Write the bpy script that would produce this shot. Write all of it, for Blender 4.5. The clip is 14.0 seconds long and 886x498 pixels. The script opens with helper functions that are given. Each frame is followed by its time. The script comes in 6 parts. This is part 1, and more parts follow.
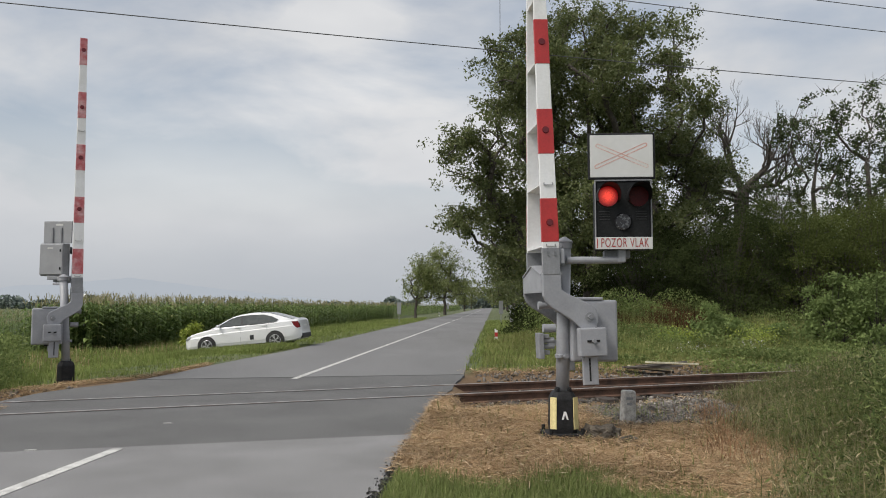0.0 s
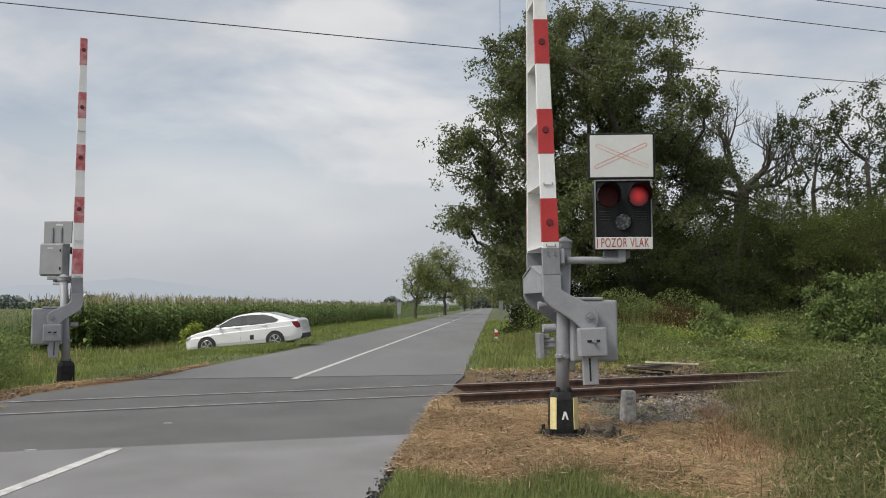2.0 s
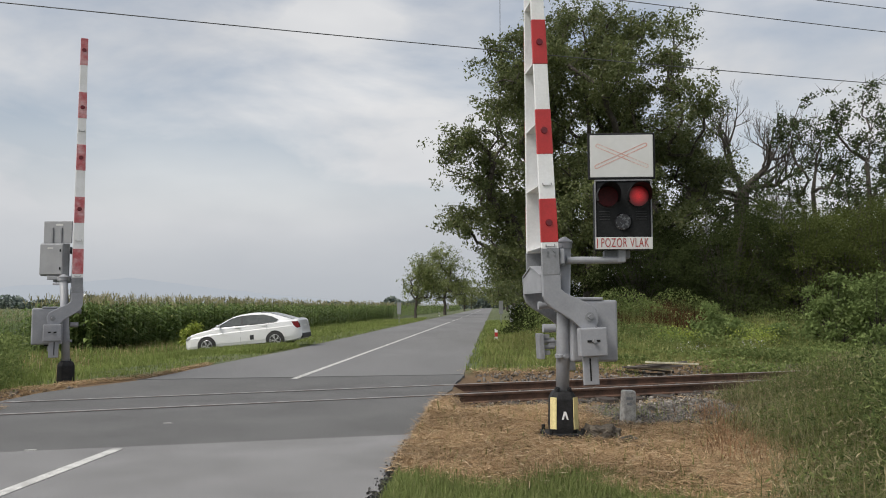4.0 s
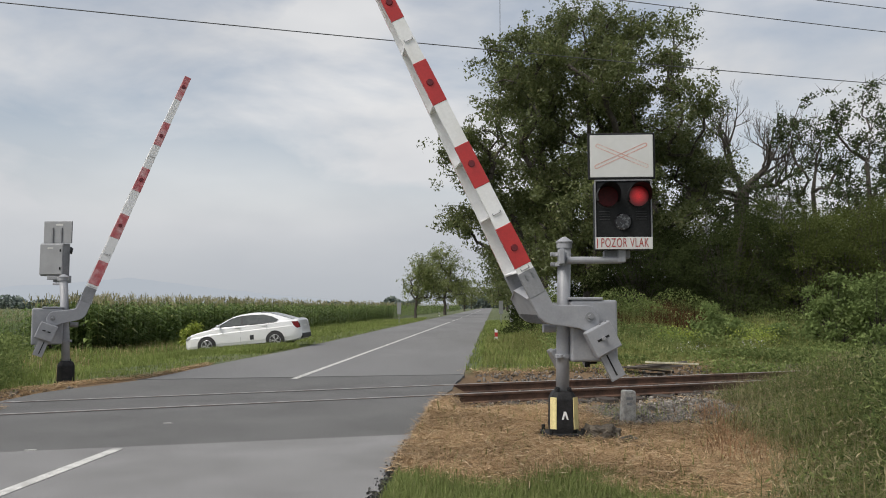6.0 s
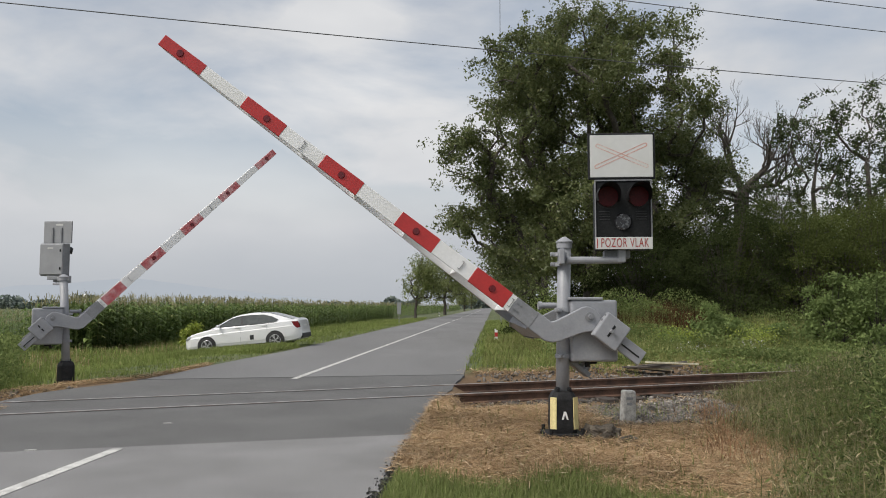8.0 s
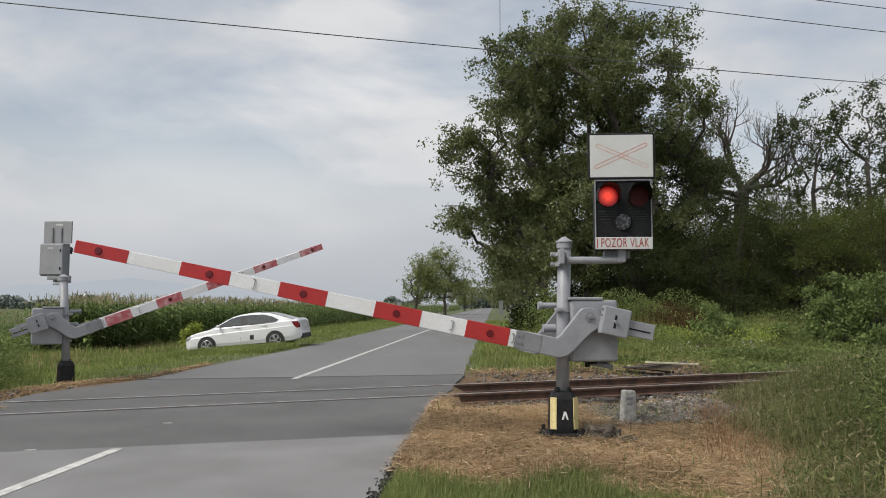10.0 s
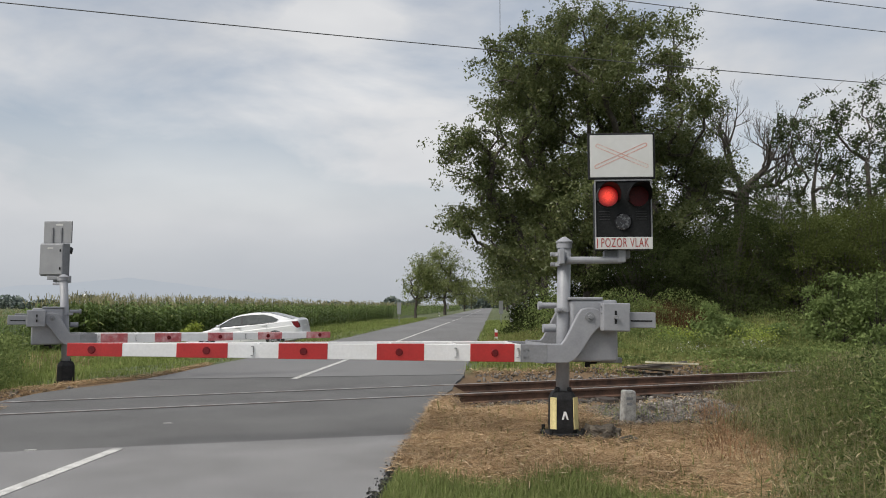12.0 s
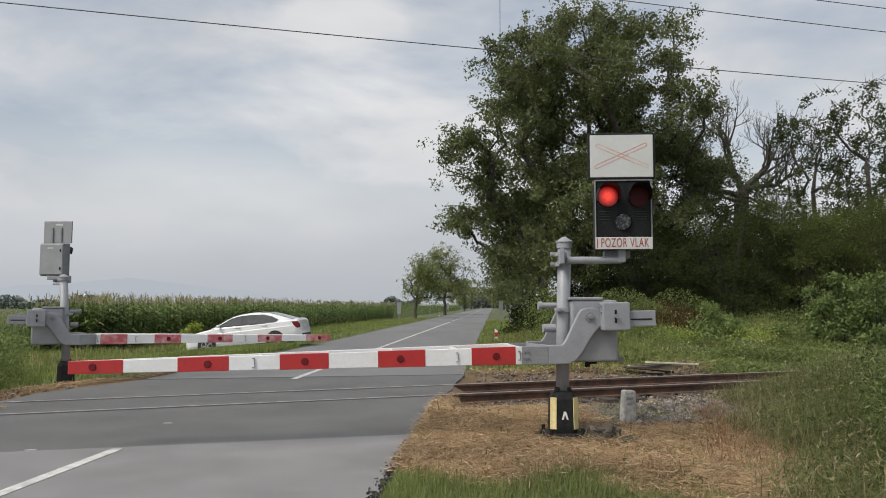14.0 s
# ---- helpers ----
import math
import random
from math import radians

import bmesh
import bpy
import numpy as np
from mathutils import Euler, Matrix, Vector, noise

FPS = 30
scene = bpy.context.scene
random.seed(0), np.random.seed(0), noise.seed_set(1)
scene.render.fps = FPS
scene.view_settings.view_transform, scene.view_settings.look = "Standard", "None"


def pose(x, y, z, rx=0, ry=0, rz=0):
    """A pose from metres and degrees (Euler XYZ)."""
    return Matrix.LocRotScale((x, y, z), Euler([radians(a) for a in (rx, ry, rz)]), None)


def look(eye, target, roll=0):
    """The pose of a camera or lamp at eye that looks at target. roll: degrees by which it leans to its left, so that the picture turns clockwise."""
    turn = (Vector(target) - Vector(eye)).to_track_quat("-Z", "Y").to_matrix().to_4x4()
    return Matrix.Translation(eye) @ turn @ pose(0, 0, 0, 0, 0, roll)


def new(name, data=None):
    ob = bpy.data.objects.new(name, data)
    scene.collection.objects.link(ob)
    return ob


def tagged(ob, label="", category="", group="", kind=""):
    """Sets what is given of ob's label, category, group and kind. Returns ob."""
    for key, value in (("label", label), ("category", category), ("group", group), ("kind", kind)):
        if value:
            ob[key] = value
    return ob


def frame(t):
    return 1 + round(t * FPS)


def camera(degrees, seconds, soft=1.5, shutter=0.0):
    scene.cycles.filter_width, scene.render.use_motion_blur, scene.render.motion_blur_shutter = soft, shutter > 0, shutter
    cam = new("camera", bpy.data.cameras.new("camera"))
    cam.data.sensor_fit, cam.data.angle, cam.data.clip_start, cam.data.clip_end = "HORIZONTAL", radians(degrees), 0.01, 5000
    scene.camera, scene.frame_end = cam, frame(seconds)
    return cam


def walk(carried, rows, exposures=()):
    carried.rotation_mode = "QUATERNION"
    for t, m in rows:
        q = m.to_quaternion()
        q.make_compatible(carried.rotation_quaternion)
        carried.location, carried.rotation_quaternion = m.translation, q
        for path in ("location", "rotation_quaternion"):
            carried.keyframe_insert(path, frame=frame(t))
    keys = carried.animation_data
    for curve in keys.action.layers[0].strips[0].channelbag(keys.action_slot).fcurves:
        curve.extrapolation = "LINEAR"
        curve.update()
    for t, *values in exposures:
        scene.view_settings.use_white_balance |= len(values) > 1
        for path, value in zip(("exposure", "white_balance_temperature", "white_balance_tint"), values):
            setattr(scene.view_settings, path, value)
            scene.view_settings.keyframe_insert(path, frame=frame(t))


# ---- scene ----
import itertools

cam = camera(60.29, 14.0, soft=1.0)
walk(cam, [(0.0, pose(0, 0, 1.52, 94.236)), (14.0, pose(0, 0, 1.52, 94.236))])

# ---- light ----
SUN_EL, SUN_AZ = 50.0, -125.0
world = bpy.data.worlds.new("sky")
scene.world = world
world.use_nodes = True


def build_sky():
    nt = world.node_tree
    nt.nodes.clear()
    n, l = nt.nodes, nt.links
    out = n.new("ShaderNodeOutputWorld")
    bg = n.new("ShaderNodeBackground")
    sky = n.new("ShaderNodeTexSky")
    sky.sky_type = "NISHITA"
    sky.sun_disc = False
    sky.sun_elevation = radians(SUN_EL)
    sky.sun_rotation = radians(SUN_AZ)
    sky.air_density = 1.2
    sky.dust_density = 2.5
    scale = n.new("ShaderNodeMixRGB")
    scale.blend_type = "MULTIPLY"
    scale.inputs[0].default_value = 1.0
    scale.inputs[2].default_value = (0.115, 0.115, 0.115, 1)
    l.new(sky.outputs[0], scale.inputs[1])
    tc = n.new("ShaderNodeTexCoord")
    mp = n.new("ShaderNodeMapping")
    mp.inputs["Scale"].default_value = (1.0, 1.0, 2.4)
    l.new(tc.outputs["Generated"], mp.inputs[0])
    no = n.new("ShaderNodeTexNoise")
    no.inputs["Scale"].default_value = 3.2
    no.inputs["Detail"].default_value = 7
    no.inputs["Roughness"].default_value = 0.52
    no.inputs["Distortion"].default_value = 0.25
    l.new(mp.outputs[0], no.inputs[0])
    # cloud sheet: thicker towards the horizon, thinner with blue gaps high up
    cover = n.new("ShaderNodeValToRGB")
    cover.color_ramp.elements[0].position, cover.color_ramp.elements[1].position = 0.36, 0.60
    cover.color_ramp.elements[0].color, cover.color_ramp.elements[1].color = (0.30, 0.30, 0.30, 1), (1, 1, 1, 1)
    l.new(no.outputs[0], cover.inputs[0])
    sep = n.new("ShaderNodeSeparateXYZ")
    l.new(tc.outputs["Generated"], sep.inputs[0])
    low = n.new("ShaderNodeMapRange")
    low.inputs[1].default_value, low.inputs[2].default_value = 0.10, 0.30
    low.inputs[3].default_value, low.inputs[4].default_value = 1.0, 0.0
    l.new(sep.outputs[2], low.inputs[0])
    mx = n.new("ShaderNodeMath")
    mx.operation = "MAXIMUM"
    l.new(cover.outputs[0], mx.inputs[0])
    l.new(low.outputs[0], mx.inputs[1])
    no2 = n.new("ShaderNodeTexNoise")
    no2.inputs["Scale"].default_value = 2.1
    no2.inputs["Detail"].default_value = 5
    l.new(mp.outputs[0], no2.inputs[0])
    tone = n.new("ShaderNodeValToRGB")
    tone.color_ramp.elements[0].position, tone.color_ramp.elements[1].position = 0.36, 0.66
    tone.color_ramp.elements[0].color = (0.59, 0.608, 0.64, 1)
    tone.color_ramp.elements[1].color = (0.80, 0.80, 0.805, 1)
    l.new(no2.outputs[0], tone.inputs[0])
    hz = n.new("ShaderNodeMapRange")
    hz.inputs[1].default_value, hz.inputs[2].default_value = 0.0, 0.16
    hz.inputs[3].default_value, hz.inputs[4].default_value = 1.0, 0.0
    l.new(sep.outputs[2], hz.inputs[0])
    haze = n.new("ShaderNodeMixRGB")
    haze.inputs[2].default_value = (0.455, 0.482, 0.52, 1)
    l.new(hz.outputs[0], haze.inputs[0])
    l.new(tone.outputs[0], haze.inputs[1])
    mix = n.new("ShaderNodeMixRGB")
    l.new(mx.outputs[0], mix.inputs[0])
    l.new(scale.outputs[0], mix.inputs[1])
    l.new(haze.outputs[0], mix.inputs[2])
    l.new(mix.outputs[0], bg.inputs[0])
    bg.inputs[1].default_value = 1.0
    l.new(bg.outputs[0], out.inputs[0])


build_sky()
sun = new("sun", bpy.data.lights.new("sun", "SUN"))
sun.data.energy = 2.9
sun.data.angle = radians(25)
sun.data.color = (1.0, 0.96, 0.9)
sun.matrix_world = look((0, 0, 60), (0 - 60 / math.tan(radians(SUN_EL)) * math.sin(radians(SUN_AZ)), -60 / math.tan(radians(SUN_EL)) * math.cos(radians(SUN_AZ)), 0))
scene.view_settings.exposure = 0.0

# ---- helpers for meshes and materials ----
rng = np.random.default_rng(7)
ROAD = 0.066  # the road's drift to +x per metre of y
ROAD_DEG = math.degrees(math.atan(ROAD))
TRACK_DEG = 20.8
TD = np.array([math.cos(radians(TRACK_DEG)), math.sin(radians(TRACK_DEG))])
TN = np.array([-TD[1], TD[0]])
RAIL_NEAR, RAIL_FAR = 12.26, 13.76  # distances of the two rails from the origin


def road_mid(y):
    return -4.0 + ROAD * y


def part(name, bm, material, parent=None, label="", smooth=False):
    """Links a bmesh as one mesh object, under parent if given."""
    me = bpy.data.meshes.new(name)
    bm.to_mesh(me)
    bm.free()
    if smooth:
        for p in me.polygons:
            p.use_smooth = True
    me.materials.append(material)
    ob = new(name, me)
    ob.parent = parent
    if label:
        ob["label"] = label
    return ob


def np_mesh(name, verts, faces, material, parent=None, smooth=False):
    """One mesh object from arrays; faces is one (n, k) array or a list of such."""
    me = bpy.data.meshes.new(name)
    fl = faces if isinstance(faces, list) else [faces]
    verts = np.asarray(verts, np.float32)
    me.vertices.add(len(verts))
    me.vertices.foreach_set("co", verts.ravel())
    loops = np.concatenate([np.asarray(f, np.int32).ravel() for f in fl])
    sizes = np.concatenate([np.full(len(f), np.asarray(f).shape[1], np.int32) for f in fl])
    me.loops.add(len(loops))
    me.loops.foreach_set("vertex_index", loops)
    me.polygons.add(len(sizes))
    me.polygons.foreach_set("loop_start", np.concatenate([[0], np.cumsum(sizes)[:-1]]).astype(np.int32))
    me.update(calc_edges=True)
    me.validate()
    if smooth:
        me.polygons.foreach_set("use_smooth", np.ones(len(me.polygons), bool))
    me.materials.append(material)
    ob = new(name, me)
    ob.parent = parent
    return ob


def box_bm(sx, sy, sz, at=(0, 0, 0), bevel=0.0, seg=2, turn=None):
    bm = bmesh.new()
    add_box(bm, sx, sy, sz, at, bevel, seg, turn)
    return bm


def add_box(bm, sx, sy, sz, at=(0, 0, 0), bevel=0.0, seg=2, turn=None):
    m = Matrix.Translation(at) @ (turn or Matrix()) @ Matrix.Diagonal((sx, sy, sz, 1))
    vs = bmesh.ops.create_cube(bm, size=1, matrix=m)["verts"]
    if bevel:
        es = list({e for v in vs for e in v.link_edges})
        bmesh.ops.bevel(bm, geom=es, offset=bevel, segments=seg, affect="EDGES", profile=0.5)


def add_cyl(bm, a, b, r, r2=None, n=16, caps=True):
    a, b = Vector(a), Vector(b)
    d = b - a
    m = Matrix.Translation((a + b) / 2) @ d.to_track_quat("Z", "Y").to_matrix().to_4x4()
    bmesh.ops.create_cone(bm, cap_ends=caps, segments=n, radius1=r, radius2=r if r2 is None else r2, depth=d.length, matrix=m)


def prism(bm, outline, y0, y1, bevel=0.0):
    """An outline of (x, z) extruded from y0 to y1."""
    a = [bm.verts.new((x, y0, z)) for x, z in outline]
    b = [bm.verts.new((x, y1, z)) for x, z in outline]
    k = len(outline)
    fs = [bm.faces.new(a), bm.faces.new(b[::-1])]
    for i in range(k):
        bm.faces.new((a[i], b[i], b[(i + 1) % k], a[(i + 1) % k]))
    bmesh.ops.recalc_face_normals(bm, faces=bm.faces)
    if bevel:
        es = [e for f in fs for e in f.edges]
        bmesh.ops.bevel(bm, geom=es, offset=bevel, segments=2, affect="EDGES", profile=0.5)


def add_tube(bm, pts, r, n=8):
    """A round tube along points; r is one radius or one per point."""
    pts = [Vector(p) for p in pts]
    rs = r if isinstance(r, (list, tuple)) else [r] * len(pts)
    rings = []
    for i, p in enumerate(pts):
        d = (pts[min(i + 1, len(pts) - 1)] - pts[max(i - 1, 0)]).normalized()
        q = d.to_track_quat("Z", "Y")
        rings.append([bm.verts.new(p + q @ Vector((math.cos(2 * math.pi * k / n) * rs[i], math.sin(2 * math.pi * k / n) * rs[i], 0))) for k in range(n)])
    for a, b in zip(rings, rings[1:]):
        for k in range(n):
            bm.faces.new((a[k], a[(k + 1) % n], b[(k + 1) % n], b[k]))
    bm.faces.new(rings[0][::-1])
    bm.faces.new(rings[-1])


def mat(name, c, c2=None, rough=0.6, metal=0.0, scale=8.0, fine=60.0, bump=0.0, spec=0.5, stretch=(1, 1, 1), contrast=(0.35, 0.65), fine_amt=0.25, bump_scale=None, coat=0.0):
    """A two-scale surface: c and c2 mixed by a broad noise, roughened and dulled by a fine one."""
    m = bpy.data.materials.new(name)
    m.use_nodes = True
    n, l = m.node_tree.nodes, m.node_tree.links
    b = n["Principled BSDF"]
    b.inputs["Metallic"].default_value = metal
    b.inputs["Specular IOR Level"].default_value = spec
    b.inputs["Coat Weight"].default_value = coat
    tc = n.new("ShaderNodeTexCoord")
    mp = n.new("ShaderNodeMapping")
    mp.inputs["Scale"].default_value = stretch
    l.new(tc.outputs["Object"], mp.inputs[0])
    a = n.new("ShaderNodeTexNoise")
    a.inputs["Scale"].default_value, a.inputs["Detail"].default_value = scale, 6
    l.new(mp.outputs[0], a.inputs[0])
    f = n.new("ShaderNodeTexNoise")
    f.inputs["Scale"].default_value, f.inputs["Detail"].default_value = fine, 3
    l.new(mp.outputs[0], f.inputs[0])
    ramp = n.new("ShaderNodeValToRGB")
    ramp.color_ramp.elements[0].position, ramp.color_ramp.elements[1].position = contrast
    ramp.color_ramp.elements[0].color = (*c, 1)
    ramp.color_ramp.elements[1].color = (*(c2 or tuple(x * 0.8 for x in c)), 1)
    l.new(a.outputs[0], ramp.inputs[0])
    mr = n.new("ShaderNodeMapRange")
    mr.inputs[1].default_value, mr.inputs[2].default_value = 0.3, 0.7
    mr.inputs[3].default_value, mr.inputs[4].default_value = 1 - fine_amt, 1 + fine_amt
    l.new(f.outputs[0], mr.inputs[0])
    mul = n.new("ShaderNodeMixRGB")
    mul.blend_type = "MULTIPLY"
    mul.inputs[0].default_value = 1
    l.new(ramp.outputs[0], mul.inputs[1])
    l.new(mr.outputs[0], mul.inputs[2])
    l.new(mul.outputs[0], b.inputs["Base Color"])
    r = n.new("ShaderNodeMapRange")
    r.inputs[3].default_value, r.inputs[4].default_value = max(rough - 0.12, 0.02), min(rough + 0.12, 1)
    l.new(a.outputs[0], r.inputs[0])
    l.new(r.outputs[0], b.inputs["Roughness"])
    if bump:
        bp = n.new("ShaderNodeBump")
        bp.inputs["Strength"].default_value = bump
        bp.inputs["Distance"].default_value = bump_scale or 0.01
        l.new(f.outputs[0], bp.inputs["Height"])
        l.new(bp.outputs[0], b.inputs["Normal"])
    return m


def leaf_mat(name, c, c2, c3=None, rough=0.5, thin=0.35, spec=0.3):
    """Foliage: colour varies leaf by leaf and in broad patches, light passes through thin blades."""
    m = bpy.data.materials.new(name)
    m.use_nodes = True
    n, l = m.node_tree.nodes, m.node_tree.links
    b = n["Principled BSDF"]
    out = n["Material Output"]
    g = n.new("ShaderNodeNewGeometry")
    ramp = n.new("ShaderNodeValToRGB")
    ramp.color_ramp.elements[0].color = (*c, 1)
    ramp.color_ramp.elements[1].color = (*c2, 1)
    if c3:
        e = ramp.color_ramp.elements.new(0.92)
        e.color = (*c2, 1)
        ramp.color_ramp.elements[-1].color = (*c3, 1)
    l.new(g.outputs["Random Per Island"], ramp.inputs[0])
    tc = n.new("ShaderNodeTexCoord")
    no = n.new("ShaderNodeTexNoise")
    no.inputs["Scale"].default_value = 0.55
    l.new(tc.outputs["Object"], no.inputs[0])
    mr = n.new("ShaderNodeMapRange")
    mr.inputs[1].default_value, mr.inputs[2].default_value = 0.3, 0.7
    mr.inputs[3].default_value, mr.inputs[4].default_value = 0.72, 1.28
    l.new(no.outputs[0], mr.inputs[0])
    mul = n.new("ShaderNodeMixRGB")
    mul.blend_type = "MULTIPLY"
    mul.inputs[0].default_value = 1
    l.new(ramp.outputs[0], mul.inputs[1])
    l.new(mr.outputs[0], mul.inputs[2])
    l.new(mul.outputs[0], b.inputs["Base Color"])
    b.inputs["Roughness"].default_value = rough
    b.inputs["Specular IOR Level"].default_value = spec
    t = n.new("ShaderNodeBsdfTranslucent")
    l.new(mul.outputs[0], t.inputs[0])
    mx = n.new("ShaderNodeMixShader")
    mx.inputs[0].default_value = thin
    l.new(b.outputs[0], mx.inputs[1])
    l.new(t.outputs[0], mx.inputs[2])
    l.new(mx.outputs[0], out.inputs[0])
    return m


def glow_mat(name, c, strength):
    m = bpy.data.materials.new(name)
    m.use_nodes = True
    b = m.node_tree.nodes["Principled BSDF"]
    b.inputs["Base Color"].default_value = (*c, 1)
    b.inputs["Emission Color"].default_value = (*c, 1)
    b.inputs["Emission Strength"].default_value = strength
    b.inputs["Roughness"].default_value = 0.3
    return m


# ---- materials ----
M_ASPHALT_OLD = mat("asphalt_old", (0.235, 0.232, 0.23), (0.19, 0.187, 0.185), rough=0.9, scale=0.9, fine=90, bump=0.5, bump_scale=0.006, fine_amt=0.4, spec=0.25)
M_ASPHALT_NEW = mat("asphalt_new", (0.138, 0.137, 0.134), (0.115, 0.114, 0.112), rough=0.88, scale=0.7, fine=75, bump=0.7, bump_scale=0.008, fine_amt=0.45, spec=0.25)
M_ASPHALT_FAR = mat("asphalt_far", (0.19, 0.188, 0.187), (0.162, 0.16, 0.159), rough=0.85, scale=0.35, fine=40, bump=0.4, bump_scale=0.005, fine_amt=0.25, spec=0.25, stretch=(1, 0.25, 1))
M_SEAM = mat("tar_seam", (0.035, 0.035, 0.035), (0.055, 0.054, 0.052), rough=0.6, scale=4)
M_LINE = mat("road_paint", (0.62, 0.61, 0.58), (0.40, 0.39, 0.37), rough=0.7, scale=7, fine=90, fine_amt=0.3)
M_GREY = mat("grey_paint", (0.31, 0.316, 0.336), (0.27, 0.276, 0.295), rough=0.45, scale=5, fine=40, fine_amt=0.06)
M_GREY_D = mat("grey_paint_weathered", (0.25, 0.255, 0.268), (0.205, 0.21, 0.22), rough=0.5, scale=6, fine=40, fine_amt=0.1)
M_GREY_BACK = mat("zinc_sheet", (0.31, 0.315, 0.325), (0.27, 0.275, 0.283), rough=0.5, scale=3, fine=30, fine_amt=0.03)
M_WHITE = mat("white_paint", (0.82, 0.82, 0.82), (0.75, 0.745, 0.73), rough=0.4, scale=3, fine=30, fine_amt=0.04)
M_RED = mat("red_film", (0.47, 0.034, 0.033), (0.41, 0.03, 0.03), rough=0.35, scale=5, fine=50, fine_amt=0.08)
M_RED_OLD = mat("red_film_faded", (0.46, 0.10, 0.11), (0.62, 0.40, 0.40), rough=0.5, scale=7, fine=40, fine_amt=0.15, contrast=(0.40, 0.72))
M_REFL = mat("red_reflector", (0.16, 0.01, 0.015), (0.11, 0.008, 0.012), rough=0.2, scale=30)
M_BLACK = mat("black_paint", (0.012, 0.012, 0.013), (0.024, 0.024, 0.025), rough=0.6, scale=9, fine=50, spec=0.2)
M_HOUSING = mat("black_housing", (0.010, 0.0105, 0.011), (0.02, 0.021, 0.022), rough=0.6, scale=7, fine=40, spec=0.15)
M_YELLOW = mat("cream_yellow_paint", (0.72, 0.62, 0.30), (0.62, 0.52, 0.24), rough=0.55, scale=11, fine=60, fine_amt=0.12)
M_STEEL = mat("bolt_steel", (0.32, 0.32, 0.33), (0.22, 0.22, 0.23), rough=0.4, metal=0.8, scale=30)
M_RUST = mat("rusty_rail", (0.125, 0.068, 0.044), (0.062, 0.038, 0.028), rough=0.8, scale=5, fine=80, bump=0.3, fine_amt=0.3)
M_RAILTOP = mat("rail_head", (0.42, 0.40, 0.385), (0.30, 0.28, 0.27), rough=0.5, metal=0.1, scale=6, fine=60)
M_SLEEPER = mat("old_sleeper", (0.075, 0.06, 0.05), (0.045, 0.038, 0.033), rough=0.9, scale=6, fine=60, stretch=(4, 1, 1), bump=0.5)
M_CONCRETE = mat("concrete", (0.52, 0.51, 0.48), (0.30, 0.29, 0.27), rough=0.9, scale=12, fine=90, bump=0.5, fine_amt=0.25)
M_FOOTING = mat("soiled_concrete", (0.20, 0.17, 0.13), (0.10, 0.085, 0.065), rough=0.95, scale=8, fine=70, bump=0.8, fine_amt=0.3)
M_STONE = mat("mossy_boulder", (0.05, 0.042, 0.033), (0.12, 0.10, 0.075), rough=0.95, scale=9, fine=40, bump=0.8)
M_BARK = mat("bark", (0.10, 0.085, 0.07), (0.055, 0.047, 0.04), rough=0.95, scale=3, fine=22, stretch=(3, 3, 0.6), bump=0.8, bump_scale=0.03)
M_WOOD = mat("grey_boards", (0.10, 0.085, 0.07), (0.055, 0.047, 0.04), rough=0.9, scale=6, fine=50, stretch=(0.4, 4, 4))
M_WOOD_PALE = mat("pale_painted_board", (0.70, 0.66, 0.48), (0.48, 0.43, 0.31), rough=0.8, scale=8, fine=50)
L_WALNUT = leaf_mat("walnut_leaves", (0.10, 0.122, 0.044), (0.175, 0.20, 0.08), (0.27, 0.26, 0.12), rough=0.42, thin=0.48, spec=0.4)
L_LANE = leaf_mat("lane_leaves", (0.155, 0.185, 0.065), (0.25, 0.28, 0.105), (0.33, 0.32, 0.15))
L_HEDGE = leaf_mat("hedge_leaves", (0.046, 0.060, 0.023), (0.066, 0.084, 0.032), (0.085, 0.104, 0.040), rough=0.85, spec=0.04)
L_BUSH = leaf_mat("bush_leaves", (0.15, 0.205, 0.07), (0.21, 0.27, 0.098), (0.26, 0.31, 0.125), rough=0.75, spec=0.08)
L_SPARSE = leaf_mat("sparse_leaves", (0.055, 0.078, 0.034), (0.10, 0.125, 0.055), (0.14, 0.165, 0.075), rough=0.7, spec=0.12)
L_CORN = leaf_mat("corn_leaves", (0.10, 0.15, 0.046), (0.195, 0.26, 0.082), (0.31, 0.32, 0.13), rough=0.55, spec=0.25)
L_TASSEL = leaf_mat("corn_tassels", (0.26, 0.245, 0.14), (0.37, 0.34, 0.20), rough=0.8, spec=0.1)
L_GRASS = leaf_mat("green_grass", (0.15, 0.19, 0.06), (0.25, 0.285, 0.105), (0.40, 0.37, 0.20), rough=0.7, spec=0.12)
L_TALL = leaf_mat("tall_grass", (0.075, 0.10, 0.032), (0.17, 0.185, 0.066), (0.40, 0.33, 0.18), rough=0.7, spec=0.12)
L_MEADOW = leaf_mat("meadow_grass", (0.165, 0.185, 0.062), (0.29, 0.295, 0.11), (0.44, 0.39, 0.21), rough=0.75, spec=0.1)
L_VERGE = leaf_mat("verge_grass", (0.155, 0.20, 0.056), (0.255, 0.30, 0.095), (0.38, 0.36, 0.17), rough=0.7, spec=0.12)
L_WEED = leaf_mat("weed_leaves", (0.125, 0.17, 0.056), (0.215, 0.26, 0.09), (0.29, 0.31, 0.14), rough=0.75, spec=0.1)
L_FLECK = leaf_mat("foreground_weeds", (0.05, 0.078, 0.026), (0.20, 0.235, 0.085), (0.42, 0.37, 0.22), rough=0.7, spec=0.12)
